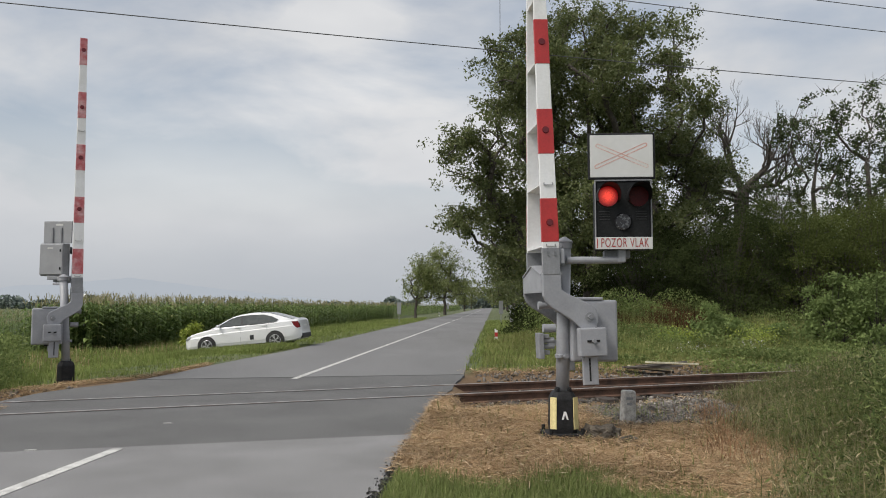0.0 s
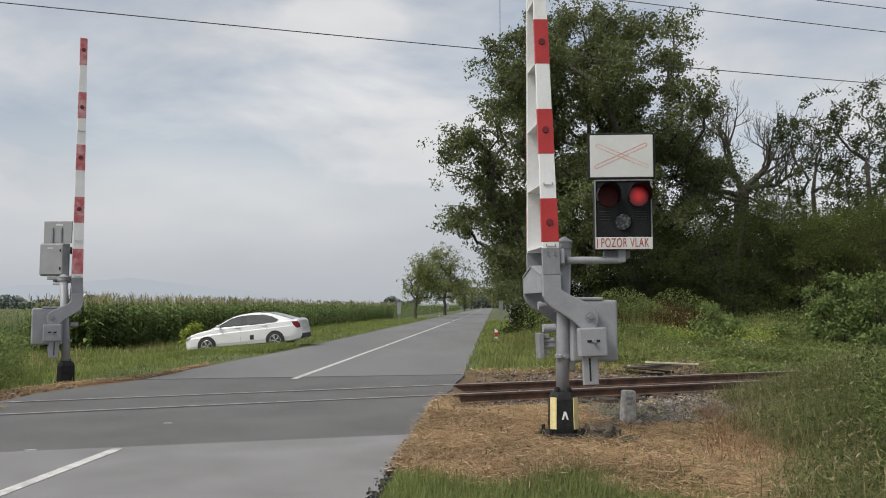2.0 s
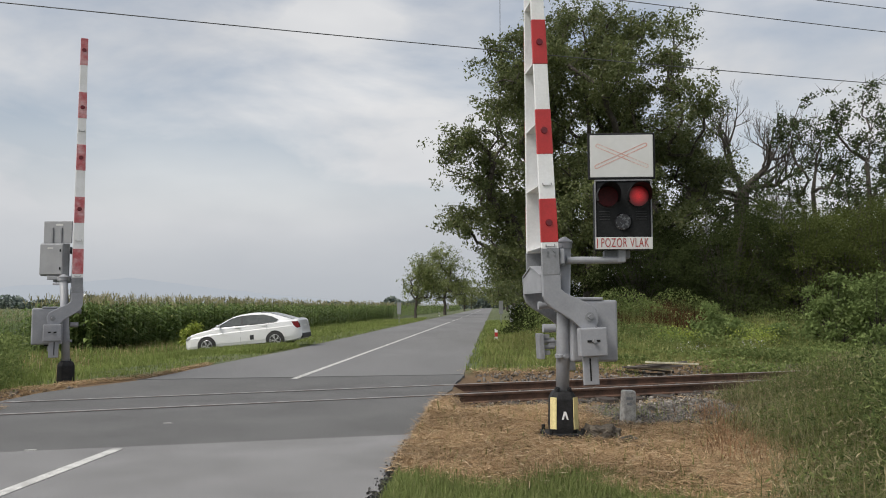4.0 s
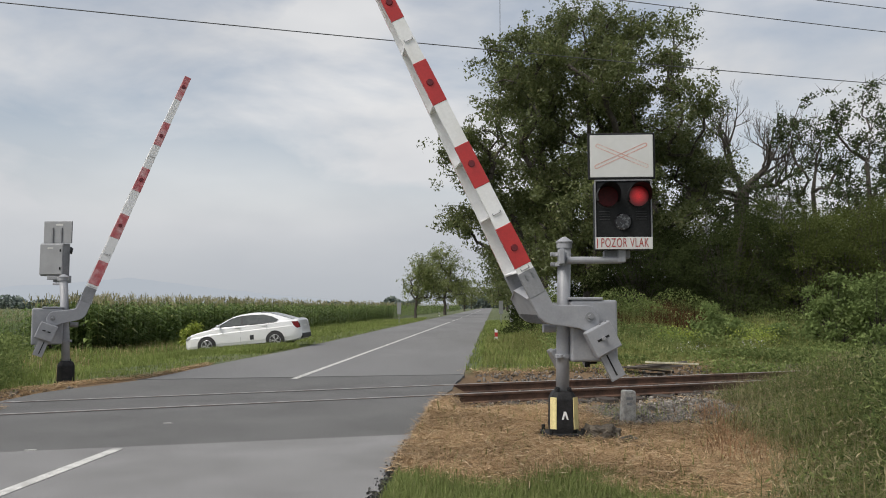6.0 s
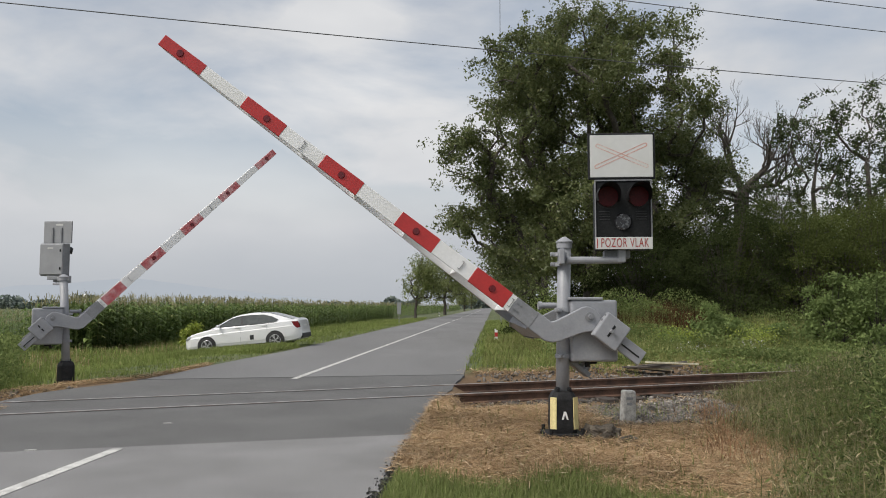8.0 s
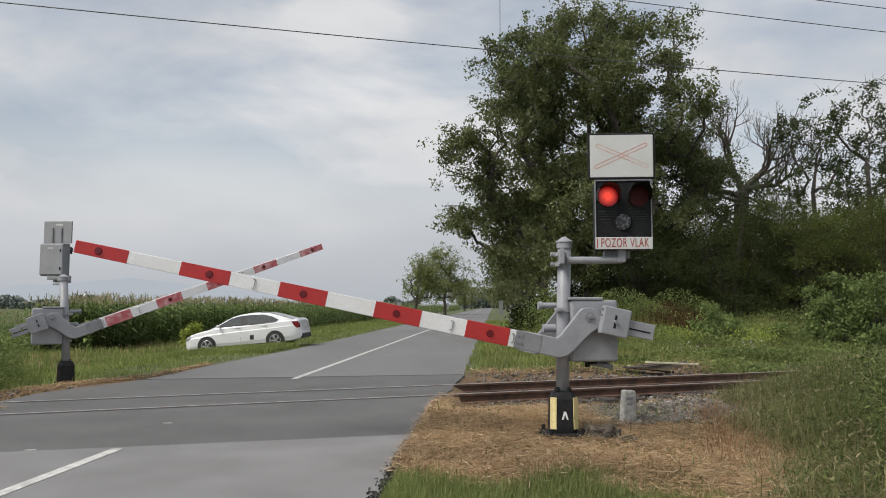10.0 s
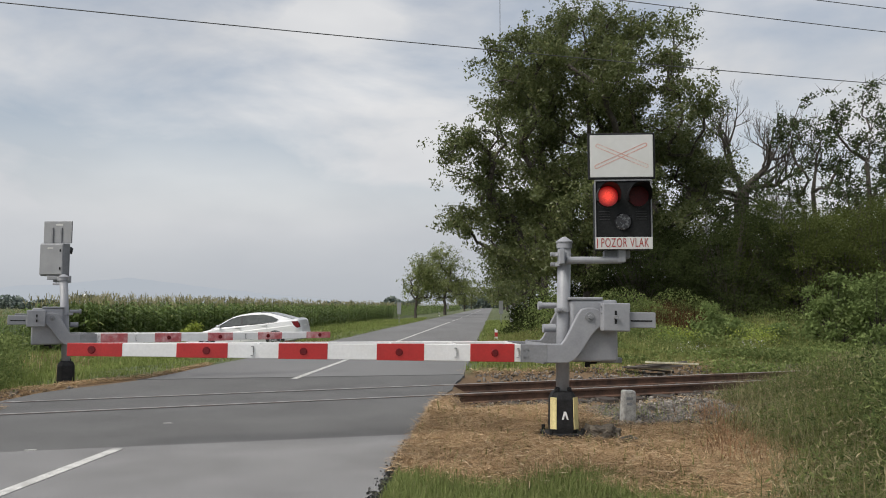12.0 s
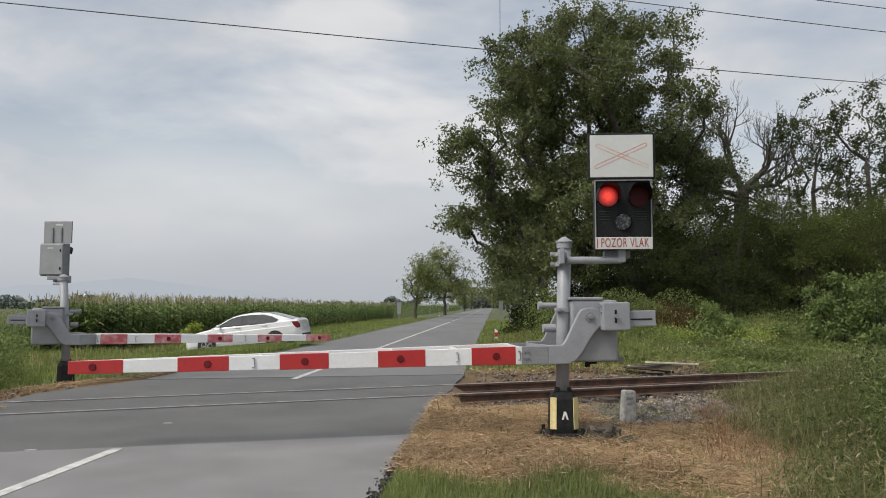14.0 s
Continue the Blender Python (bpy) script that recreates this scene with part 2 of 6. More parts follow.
L_STRAW = leaf_mat("dry_straw", (0.18, 0.112, 0.058), (0.56, 0.40, 0.235), (0.78, 0.65, 0.46), rough=0.75, thin=0.2, spec=0.15)
L_SEED = leaf_mat("seed_heads", (0.17, 0.155, 0.085), (0.29, 0.25, 0.145), (0.40, 0.34, 0.22), thin=0.25, rough=0.8, spec=0.1)
L_RUSTY = leaf_mat("rusty_dock", (0.20, 0.105, 0.055), (0.34, 0.20, 0.11), rough=0.8, thin=0.25)
L_BROWN = leaf_mat("dry_brown_weeds", (0.07, 0.036, 0.02), (0.125, 0.068, 0.036), rough=0.85, thin=0.25, spec=0.05)
L_YELLOW = leaf_mat("yellow_flowering", (0.21, 0.28, 0.05), (0.37, 0.41, 0.07), thin=0.3)
L_WHITE = leaf_mat("white_umbels", (0.55, 0.56, 0.50), (0.68, 0.68, 0.62), thin=0.3)
L_HEDGE2 = leaf_mat("hedge_leaves_light", (0.080, 0.100, 0.031), (0.112, 0.134, 0.042), (0.138, 0.155, 0.052), rough=0.85, spec=0.04)
M_CABLE = mat("grey_cable", (0.09, 0.09, 0.095), (0.07, 0.07, 0.072), rough=0.5, scale=3)
M_CRUMB = leaf_mat("asphalt_crumb", (0.03, 0.03, 0.029), (0.10, 0.098, 0.093), (0.2, 0.195, 0.185), rough=0.95, thin=0.0)
M_ROCK = leaf_mat("ballast_rock", (0.06, 0.055, 0.05), (0.245, 0.225, 0.20), (0.42, 0.385, 0.34), rough=0.95, spec=0.15, thin=0.0)

# ---- ground ----


def smooth_step(a, b, x):
    t = np.clip((x - a) / (b - a), 0, 1)
    return t * t * (3 - 2 * t)


def height(x, y):
    """The lie of the land: level at the road, a shallow fall to the field, the track bed sunk below the rail heads."""
    x, y = np.asarray(x, float), np.asarray(y, float)
    off = x - road_mid(y)
    z = -0.014 - 0.42 * smooth_step(3.6, 9.2, -off) - 0.12 * smooth_step(9, 20, off)
    d = x * TN[0] + y * TN[1] - (RAIL_NEAR + RAIL_FAR) / 2
    bed = 1 - smooth_step(1.7, 3.2, np.abs(d))
    side = smooth_step(3.3, 3.5, np.abs(off))
    z = z * (1 - bed * side) - 0.20 * bed * side
    z = np.where(np.abs(off) < 2.7, np.minimum(z, -0.06), z)
    bumps = 0.03 * np.sin(x * 1.7 + y * 0.6) * np.sin(y * 1.3 - x * 0.4) + 0.015 * np.sin(x * 5.1 + 1) * np.sin(y * 4.3)
    return z + bumps * smooth_step(3.6, 4.6, np.abs(off)) * np.exp(-y / 90)


def half_l(y):
    return 3.24 + 0.7 * smooth_step(11.3, 12.8, y) * (1 - smooth_step(14.1, 16.6, y)) - 0.26 * smooth_step(20, 27, y) + 0.12 * smooth_step(36, 50, y)


def dryness(x, y):
    """1 where mown straw lies: the strips along the track and round the barrier feet."""
    off = x - road_mid(y)
    d = x * TN[0] + y * TN[1] - (RAIL_NEAR + RAIL_FAR) / 2
    right = smooth_step(3.0, 3.1, off) * (1 - smooth_step(7.3, 8.1, off + 0.25 * np.sin(y * 2.1))) * np.maximum(smooth_step(6.5, 7.2, y + 0.25 * np.sin(x * 3.7)), smooth_step(1.3, 1.9, x + 0.2 * np.sin(y * 4.1)))
    near_track = np.maximum(1 - smooth_step(2.6, 3.4, np.abs(d)), (d < 0) * (1 - smooth_step(7.0, 9.5, -d)))
    left = smooth_step(3.2, 3.4, -off) * (1 - smooth_step(2.4, 3.2, np.abs(d)))
    hl, wide = half_l(y), 0.35 + 1.1 * (1 - smooth_step(13.6, 17.0, y))
    left = np.maximum(left, smooth_step(2.9, 3.0, -off) * (1 - smooth_step(hl + wide * 0.6, hl + wide, -off)) * (y < 20) * (y > 9))
    far = smooth_step(3.3, 3.6, off) * (1 - smooth_step(9, 11, off)) * (1 - smooth_step(3.0, 3.8, np.abs(d)))
    return np.clip(np.maximum.reduce([right * near_track, left, far]), 0, 1)


def build_ground():
    def axis(lo, hi, fine_lo, fine_hi, step, n):
        mid = np.arange(fine_lo, fine_hi, step)
        a = fine_lo - np.geomspace(step, fine_lo - lo, n)[::-1]
        b = fine_hi + np.geomspace(step, hi - fine_hi, n)
        return np.concatenate([a, mid, b])
    xs = axis(-3500, 3500, -12, 14, 0.2, 45)
    ys = axis(-300, 4200, 3, 30, 0.2, 45)
    X, Y = np.meshgrid(xs, ys)
    Z = height(X, Y)
    V = np.stack([X, Y, Z], -1).reshape(-1, 3)
    w, hgt = len(xs), len(ys)
    i = (np.arange(hgt - 1)[:, None] * w + np.arange(w - 1)[None]).ravel()
    F = np.stack([i, i + 1, i + w + 1, i + w], 1)
    m = mat("verge_soil", (0.075, 0.10, 0.034), (0.105, 0.115, 0.048), rough=0.95, scale=1.2, fine=30, bump=0.8, bump_scale=0.03, fine_amt=0.4)
    n, l = m.node_tree.nodes, m.node_tree.links
    b = n["Principled BSDF"]
    green = b.inputs["Base Color"].links[0].from_socket
    at = n.new("ShaderNodeAttribute")
    at.attribute_name = "straw"
    mx = n.new("ShaderNodeMixRGB")
    l.new(at.outputs["Fac"], mx.inputs[0])
    l.new(green, mx.inputs[1])
    no = n.new("ShaderNodeTexNoise")
    no.inputs["Scale"].default_value = 25
    tc = n.new("ShaderNodeTexCoord")
    l.new(tc.outputs["Object"], no.inputs[0])
    rp = n.new("ShaderNodeValToRGB")
    rp.color_ramp.elements[0].color, rp.color_ramp.elements[1].color = (0.05, 0.034, 0.02, 1), (0.26, 0.165, 0.085, 1)
    l.new(no.outputs[0], rp.inputs[0])
    l.new(rp.outputs[0], mx.inputs[2])
    l.new(mx.outputs[0], b.inputs["Base Color"])
    ob = np_mesh("ground", V, F, m, smooth=True)
    a = ob.data.attributes.new("straw", "FLOAT", "POINT")
    a.data.foreach_set("value", dryness(X, Y).ravel().astype(np.float32))
    tagged(ob, "level grassy ground with mown straw beside the track", "ground", kind="structure")


build_ground()


def half_r(y):
    return 3.10 + 0.26 * float(smooth_step(9.5, 16.5, y)) - 0.05 * float(smooth_step(20, 60, y))


def road_piece(name, y0, y1, slope0, slope1, material, label, step=0.25):
    """A slab of roadway between two slanting joints, with a ragged edge."""
    bm = bmesh.new()
    n = max(2, int((y1 - y0) / step))
    rows = []
    for i in range(n + 1):
        k = i / n
        row = []
        for u in (-1, -0.5, 0, 0.5, 1):
            yc = y0 + (y1 - y0) * k
            hw = float(half_l(yc)) if u < 0 else half_r(yc)
            x = road_mid(yc) + u * hw
            s = slope0 * (1 - k) + slope1 * k
            y = yc + s * (x - road_mid(yc))
            if abs(u) == 1:
                x += (0.03 * math.sin(y * 2.3 + u) + 0.012 * math.sin(y * 7.1 + 2 * u) + 0.008 * math.sin(y * 17)) * min(1, 12 / max(y, 1))
            row.append((x, y))
        rows.append(row)
    top = [[bm.verts.new((x, y, 0.0)) for x, y in r] for r in rows]
    lo = [[bm.verts.new((r[j][0] + (-0.04 if j == 0 else 0.04), r[j][1], -0.2)) for j in (0, -1)] for r in rows]
    for i in range(n):
        for j in range(4):
            bm.faces.new((top[i][j], top[i][j + 1], top[i + 1][j + 1], top[i + 1][j]))
        bm.faces.new((lo[i][0], top[i][0], top[i + 1][0], lo[i + 1][0]))
        bm.faces.new((top[i][-1], lo[i][1], lo[i + 1][1], top[i + 1][-1]))
    return tagged(part(name, bm, material), label, "road", kind="structure")


road_piece("road_near", -40, 8.36, 0, 0.262, M_ASPHALT_OLD, "old light grey coarse asphalt road before the crossing")
road_piece("road_crossing", 8.36, 16.42, 0.262, 0.17, M_ASPHALT_NEW, "newer dark grey asphalt of the level crossing")
road_piece("road_far", 16.42, 900, 0.17, 0, M_ASPHALT_FAR, "straight grey asphalt country road to the horizon", step=1.5)


def flat_strip(name, pts, width, material, z=0.005, thick=0.004):
    """A thin band laid on the road along points."""
    bm = bmesh.new()
    up, dn = [], []
    for i, p in enumerate(pts):
        a, b = Vector(pts[max(i - 1, 0)]), Vector(pts[min(i + 1, len(pts) - 1)])
        d = (b - a).normalized()
        s = Vector((-d.y, d.x)) * width / 2
        up.append((bm.verts.new((p[0] + s.x, p[1] + s.y, z)), bm.verts.new((p[0] - s.x, p[1] - s.y, z))))
    for a, b in zip(up, up[1:]):
        bm.faces.new((a[0], a[1], b[1], b[0]))
    bmesh.ops.recalc_face_normals(bm, faces=bm.faces)
    bmesh.ops.solidify(bm, geom=bm.faces[:], thickness=thick)
    return part(name, bm, material)


def mid_line(y0, y1, bend=0.0, n=12):
    return [(road_mid(y) + bend * (y1 - y) / (y1 - y0), y) for y in np.linspace(y0, y1, n)]


for y0, y1 in ((-30, 8.24), (16.0, 70)):
    tagged(flat_strip("centre_line", mid_line(y0, y1, -0.15 if y0 > 0 else 0.0), 0.125, M_LINE), "solid white painted centre line on asphalt", "road marking", "centre markings", "structure")
for k in range(22):
    y0 = 74 + k * 9
    tagged(flat_strip("centre_line", mid_line(y0, y0 + 4.5, 0, 2), 0.125, M_LINE), "short white centre dash", "road marking", "centre markings", "structure")
tagged(flat_strip("tar_joint", [(road_mid(16.42) - 3.4, 16.42 - 0.17 * 3.4), (road_mid(16.42) + 3.35, 16.42 + 0.17 * 3.35)], 0.07, M_SEAM), "dark tar joint across the road", "road joint", kind="structure")

# ---- track ----


def on_track(s, d):
    """A point s metres along the track and d from the origin across it."""
    return TD * s + TN * d


RAIL_OUT = [(-0.075, 0), (0.075, 0), (0.075, 0.012), (0.012, 0.03), (0.01, 0.115), (0.036, 0.125), (0.036, 0.155), (0.028, 0.162), (-0.028, 0.162), (-0.036, 0.155), (-0.036, 0.125), (-0.01, 0.115), (-0.012, 0.03), (-0.075, 0.012)]
track = new("railway_track")
tagged(track, "single rusty railway track crossing the road on old sleepers", "railway track", kind="structure")


def build_track():
    for d in (RAIL_NEAR, RAIL_FAR):
        bm = bmesh.new()
        ends = []
        for s in (-60, 90):
            p = on_track(s, d)
            ends.append([bm.verts.new((p[0] + TN[0] * w, p[1] + TN[1] * w, h - 0.155)) for w, h in RAIL_OUT])
        k = len(RAIL_OUT)
        for i in range(k):
            bm.faces.new((ends[0][i], ends[0][(i + 1) % k], ends[1][(i + 1) % k], ends[1][i]))
        bmesh.ops.recalc_face_normals(bm, faces=bm.faces)
        rail = part("rail", bm, M_RUST, track, "rusty steel rail with a dull worn head")
        # bright running band of the head
        bm = bmesh.new()
        a, b = on_track(-60, d), on_track(90, d)
        q = [bm.verts.new((p[0] + TN[0] * w, p[1] + TN[1] * w, 0.0115)) for p, w in ((a, -0.027), (a, 0.027), (b, 0.027), (b, -0.027))]
        bm.faces.new(q)
        bmesh.ops.recalc_face_normals(bm, faces=bm.faces)
        bmesh.ops.solidify(bm, geom=bm.faces[:], thickness=0.004)
        part("rail_head", bm, M_RAILTOP, rail, "dull polished rail head")
    base = box_bm(0.24, 2.5, 0.16, bevel=0.012)
    me = bpy.data.meshes.new("sleeper")
    base.to_mesh(me)
    base.free()
    me.materials.append(M_SLEEPER)
    s = -14.0
    while s < 42:
        p = on_track(s, (RAIL_NEAR + RAIL_FAR) / 2)
        if abs(p[0] - road_mid(p[1])) > 3.7:
            ob = new("sleeper", me)
            ob.parent = track
            ob.matrix_local = pose(p[0], p[1], -0.225 + rng.uniform(-0.006, 0.006), rz=TRACK_DEG + rng.uniform(-1, 1))
        s += 0.62
    for d, w in ((RAIL_NEAR + 0.066, 0.05), (RAIL_FAR - 0.066, 0.05), (RAIL_NEAR - 0.065, 0.035), (RAIL_FAR + 0.065, 0.035)):
        a, b = on_track(-2.05, d), on_track(4.95, d)
        tagged(flat_strip("flange_groove", [tuple(a + (b - a) * t) for t in np.linspace(0, 1, 8)], w, M_SEAM, z=0.006), "dark flange groove beside the rail in asphalt", "rail groove", kind="structure")


build_track()

# ---- level crossing barriers ----
ARM = [(0.02, 0.105), (0.09, 0.085), (0.13, 0.04), (0.29, -0.27), (0.33, -0.315), (0.52, -0.315), (0.52, -0.535), (0.26, -0.535), (0.18, -0.50), (0.12, -0.44), (0.0, -0.26), (-0.05, -0.19), (-0.14, -0.10), (-0.16, 0.0), (-0.11, 0.08), (-0.05, 0.105)]
RED_BANDS = [(0.881, 1.389), (1.914, 2.445), (2.987, 3.521), (4.065, 4.606), (5.169, 5.733)]
DOTS = [1.108, 2.195, 3.25, 4.29, 5.483]
BOOM_Z, FACE_Y, BACK_Y = -0.4225, 0.2336, -0.60


def plank_half(s):
    return 0.099 - 0.035 * (s - 0.8) / 4.93


def front_y(s):
    return FACE_Y - 0.022


def back_y(s):
    return BACK_Y + (FACE_Y - 0.06 - BACK_Y) * (s - 0.5) / 5.23


def band_bm(s0, s1, y_of, thick, side, grow=0.0):
    """A stretch of plank from s0 to s1; side mirrors it across the barrier."""
    bm = bmesh.new()
    vs = []
    for s in (s0, s1):
        h = plank_half(s) + grow
        y = y_of(s)
        for dy, dz in ((-thick / 2, -h), (thick / 2, -h), (thick / 2, h), (-thick / 2, h)):
            vs.append(bm.verts.new((s, (y + dy) * side, BOOM_Z + dz)))
    for q in ((0, 1, 2, 3), (7, 6, 5, 4), (0, 4, 5, 1), (1, 5, 6, 2), (2, 6, 7, 3), (3, 7, 4, 0)):
        bm.faces.new([vs[i] for i in q])
    bmesh.ops.recalc_face_normals(bm, faces=bm.faces)
    bmesh.ops.bevel(bm, geom=bm.edges[:], offset=0.004, segments=1, affect="EDGES")
    return bm


def barrier(at, side, mast_top, red, label):
    """A road barrier: mast, drive box and a swinging boom of two planks. Returns the thing and its boom."""
    thing = new("crossing_barrier")
    thing.matrix_world = at
    tagged(thing, label, "crossing barrier", "crossing barriers")
    # foot and mast
    bm = bmesh.new()
    add_box(bm, 0.44, 0.44, 0.05, (0, 0, 0.025), 0.01)
    for x, y in itertools.product((-0.185, 0.185), (-0.185, 0.185)):
        add_cyl(bm, (x, y, 0.03), (x, y, 0.11), 0.022, n=6)
    part("base_plate", bm, M_BLACK, thing, "black base plate with anchor bolts")
    turn = Matrix.Rotation(radians(-5 * side), 4, "Z")

    def ring(w, c, z):
        return [turn @ Vector((x, y, z)) for x, y in ((-w + c, w), (w - c, w), (w, w - c), (w, -w + c), (w - c, -w), (-w + c, -w), (-w, -w + c), (-w, w - c))]

    def chamfer(sx, z0, z1, w0, w1, proud):
        """A stripe on one chamfered front corner of the boot."""
        vs = []
        for z, w in ((z0, w0), (z1, w1)):
            for x, y in ((w - 0.062, w), (w, w - 0.062)):
                vs.append(turn @ Vector(((x + proud) * sx, y + proud, z)))
        return vs

    bm = bmesh.new()
    levels = [[bm.verts.new(p) for p in ring(w, c, z)] for w, c, z in ((0.145, 0.055, 0.03), (0.158, 0.062, 0.12), (0.15, 0.06, 0.44), (0.125, 0.05, 0.50), (0.095, 0.035, 0.53))]
    for lo, hi in zip(levels, levels[1:]):
        for k in range(8):
            bm.faces.new((lo[k], lo[(k + 1) % 8], hi[(k + 1) % 8], hi[k]))
    bm.faces.new(levels[-1])
    bm.faces.new(levels[0][::-1])
    bmesh.ops.recalc_face_normals(bm, faces=bm.faces)
    bmesh.ops.bevel(bm, geom=bm.edges[:], offset=0.006, segments=1, affect="EDGES")
    boot = part("boot", bm, M_BLACK, thing, "black painted steel boot")
    for sx in (-1, 1):
        bm = bmesh.new()
        lo, hi = chamfer(sx, 0.10, 0.46, 0.158, 0.152, 0.003), chamfer(sx, 0.10, 0.46, 0.158, 0.152, 0.008)
        vs = [bm.verts.new(p) for p in lo + hi]
        for q in ((0, 1, 3, 2), (4, 6, 7, 5), (0, 4, 5, 1), (1, 5, 7, 3), (3, 7, 6, 2), (2, 6, 4, 0)):
            bm.faces.new([vs[i] for i in q])
        bmesh.ops.recalc_face_normals(bm, faces=bm.faces)
        part("stripe", bm, M_YELLOW, boot, "cream yellow warning stripe")
    for sx in (-1, 1):
        bm = bmesh.new()
        add_box(bm, 0.05, 0.06, 0.05, turn @ Vector((0.07 * sx, 0.05, 0.545)), 0.008)
        add_cyl(bm, turn @ Vector((0.07 * sx, 0.08, 0.545)), turn @ Vector((0.07 * sx, 0.11, 0.545)), 0.018, n=6)
        part("boot_clamp", bm, M_BLACK, boot, "black bolted clamp lug")
    bm = bmesh.new()
    prism(bm, [(-0.04, 0.21), (-0.02, 0.21), (0.0, 0.268), (0.02, 0.21), (0.04, 0.21), (0.012, 0.30), (-0.012, 0.30)], 0.153, 0.162)
    bmesh.ops.transform(bm, matrix=turn, verts=bm.verts)
    part("emblem", bm, M_WHITE, boot, "small white letter A")
    lean = -0.045 if side > 0 else -0.10
    bm = bmesh.new()
    add_tube(bm, [(0, 0, 0.4), (lean * 0.4, 0, 1.2), (lean, 0, mast_top - 0.05)], 0.078, 20)
    part("mast", bm, M_GREY, thing, "grey painted round steel mast", smooth=True)
    bm = bmesh.new()
    add_cyl(bm, (lean, 0, mast_top - 0.10), (lean, 0, mast_top - 0.035), 0.092, n=24)
    add_cyl(bm, (lean, 0, mast_top - 0.035), (lean, 0, mast_top - 0.02), 0.102, n=24)
    add_cyl(bm, (lean, 0, mast_top - 0.02), (lean, 0, mast_top + 0.035), 0.102, 0.02, n=24)
    part("cap", bm, M_GREY, thing, "grey mast cap")
    for z in (0.93, 1.47):
        bm = bmesh.new()
        add_cyl(bm, (lean * z / 2.3, 0, z - 0.025), (lean * z / 2.3, 0, z + 0.025), 0.092, n=20)
        add_box(bm, 0.07, 0.09, 0.045, (0.06, 0.075 * side, z), 0.006)
        for k in (-0.02, 0.03):
            add_cyl(bm, (0.03 + k, 0.10 * side, z), (0.03 + k, 0.14 * side, z), 0.012, n=6)
        part("clamp", bm, M_GREY, thing, "bolted steel clamp")
    # drive box behind the mast
    bm = bmesh.new()
    add_box(bm, 0.56, 0.34, 0.72, (-0.36, -0.03 * side, 1.225), 0.03, 3)
    box = part("drive_box", bm, M_GREY, thing, "grey painted drive cabinet")
    bm = box_bm(0.40, 0.36, 0.035, (-0.26, -0.03 * side, 1.60), 0.01)
    part("lid", bm, M_GREY, box, "flat lid")
    bm = bmesh.new()
    add_cyl(bm, (-0.27, -0.80 * side, 1.39), (-0.27, 0.24 * side, 1.39), 0.05, n=20)
    part("shaft", bm, M_GREY_D, box, "drive shaft")
    bm = bmesh.new()
    add_box(bm, 0.10, 0.1, 0.03, (-0.36, 0, 0.85), 0.006)
    add_cyl(bm, (-0.3, 0.02, 0.80), (-0.3, 0.02, 0.88), 0.03, n=10)
    part("cable_gland", bm, M_BLACK, box)
    bm = bmesh.new()
    add_cyl(bm, (0.03, -0.12 * side, 1.52), (0.23, -0.12 * side, 1.52), 0.035, n=14)
    add_cyl(bm, (0.21, -0.12 * side, 1.52), (0.25, -0.12 * side, 1.52), 0.048, n=14)
    part("buffer", bm, M_GREY, thing, "grey damper")
    bm = bmesh.new()
    add_cyl(bm, (0.05, -0.10 * side, 1.25), (0.20, -0.10 * side, 1.25), 0.05, n=14)
    part("damper", bm, M_GREY, thing, "grey damper")
    # boom: two arms on one shaft
    bm = bmesh.new()
    prism(bm, ARM, (FACE_Y - 0.07) * side, FACE_Y * side, 0.012)
    boom = part("boom", bm, M_GREY, thing, "grey cast arm carrying red and white planks")
    boom.matrix_local = pose(-0.27, 0, 1.39)
    bm = bmesh.new()
    prism(bm, ARM, -0.82 * side, -0.76 * side, 0.012)
    part("rear_arm", bm, M_GREY_D, boom)
    bm = bmesh.new()
    ym, y0, y1 = -0.30, -0.76, FACE_Y - 0.07
    gable = [(0.30, y0), (0.30, y1), (0.50, y1), (0.62, ym), (0.50, y0)]
    lo = [bm.verts.new((s, y * side, -0.535)) for s, y in gable]
    hi = [bm.verts.new((s, y * side, -0.515)) for s, y in gable]
    bm.faces.new(lo)
    bm.faces.new(hi[::-1])
    for k in range(5):
        bm.faces.new((lo[k], lo[(k + 1) % 5], hi[(k + 1) % 5], hi[k]))
    for a, b in (((0.50, y1), (0.62, ym)), ((0.62, ym), (0.50, y0))):
        q = [bm.verts.new((s, y * side, z)) for (s, y), z in ((a, -0.55), (b, -0.55), (b, -0.31), (a, -0.31))]
        w = [bm.verts.new((v.co.x + 0.014, v.co.y, v.co.z)) for v in q]
        bm.faces.new(q)
        bm.faces.new(w[::-1])
        for k in range(4):
            bm.faces.new((q[k], q[(k + 1) % 4], w[(k + 1) % 4], w[k]))
    bmesh.ops.recalc_face_normals(bm, faces=bm.faces)
    part("hood", bm, M_GREY, boom, "folded sheet hood between the arms")
    for y0, y1 in ((FACE_Y - 0.05, FACE_Y + 0.004), (BACK_Y - 0.004, BACK_Y + 0.05)):
        bm = bmesh.new()
        prism(bm, [(0.50, -0.325), (0.89 - 0.08, -0.32), (0.89 - 0.08, -0.525), (0.50, -0.53)], y0 * side, y1 * side, 0.005)
        part("socket", bm, M_GREY_D, boom, "bolted plank socket")
    for s, z in itertools.product((0.73, 0.775), (-0.38, -0.46)):
        bm = bmesh.new()
        add_cyl(bm, (s, (FACE_Y + 0.003) * side, z), (s, (FACE_Y + 0.016) * side, z), 0.011, n=6)
        part("bolt", bm, M_STEEL, boom)
    bm = bmesh.new()
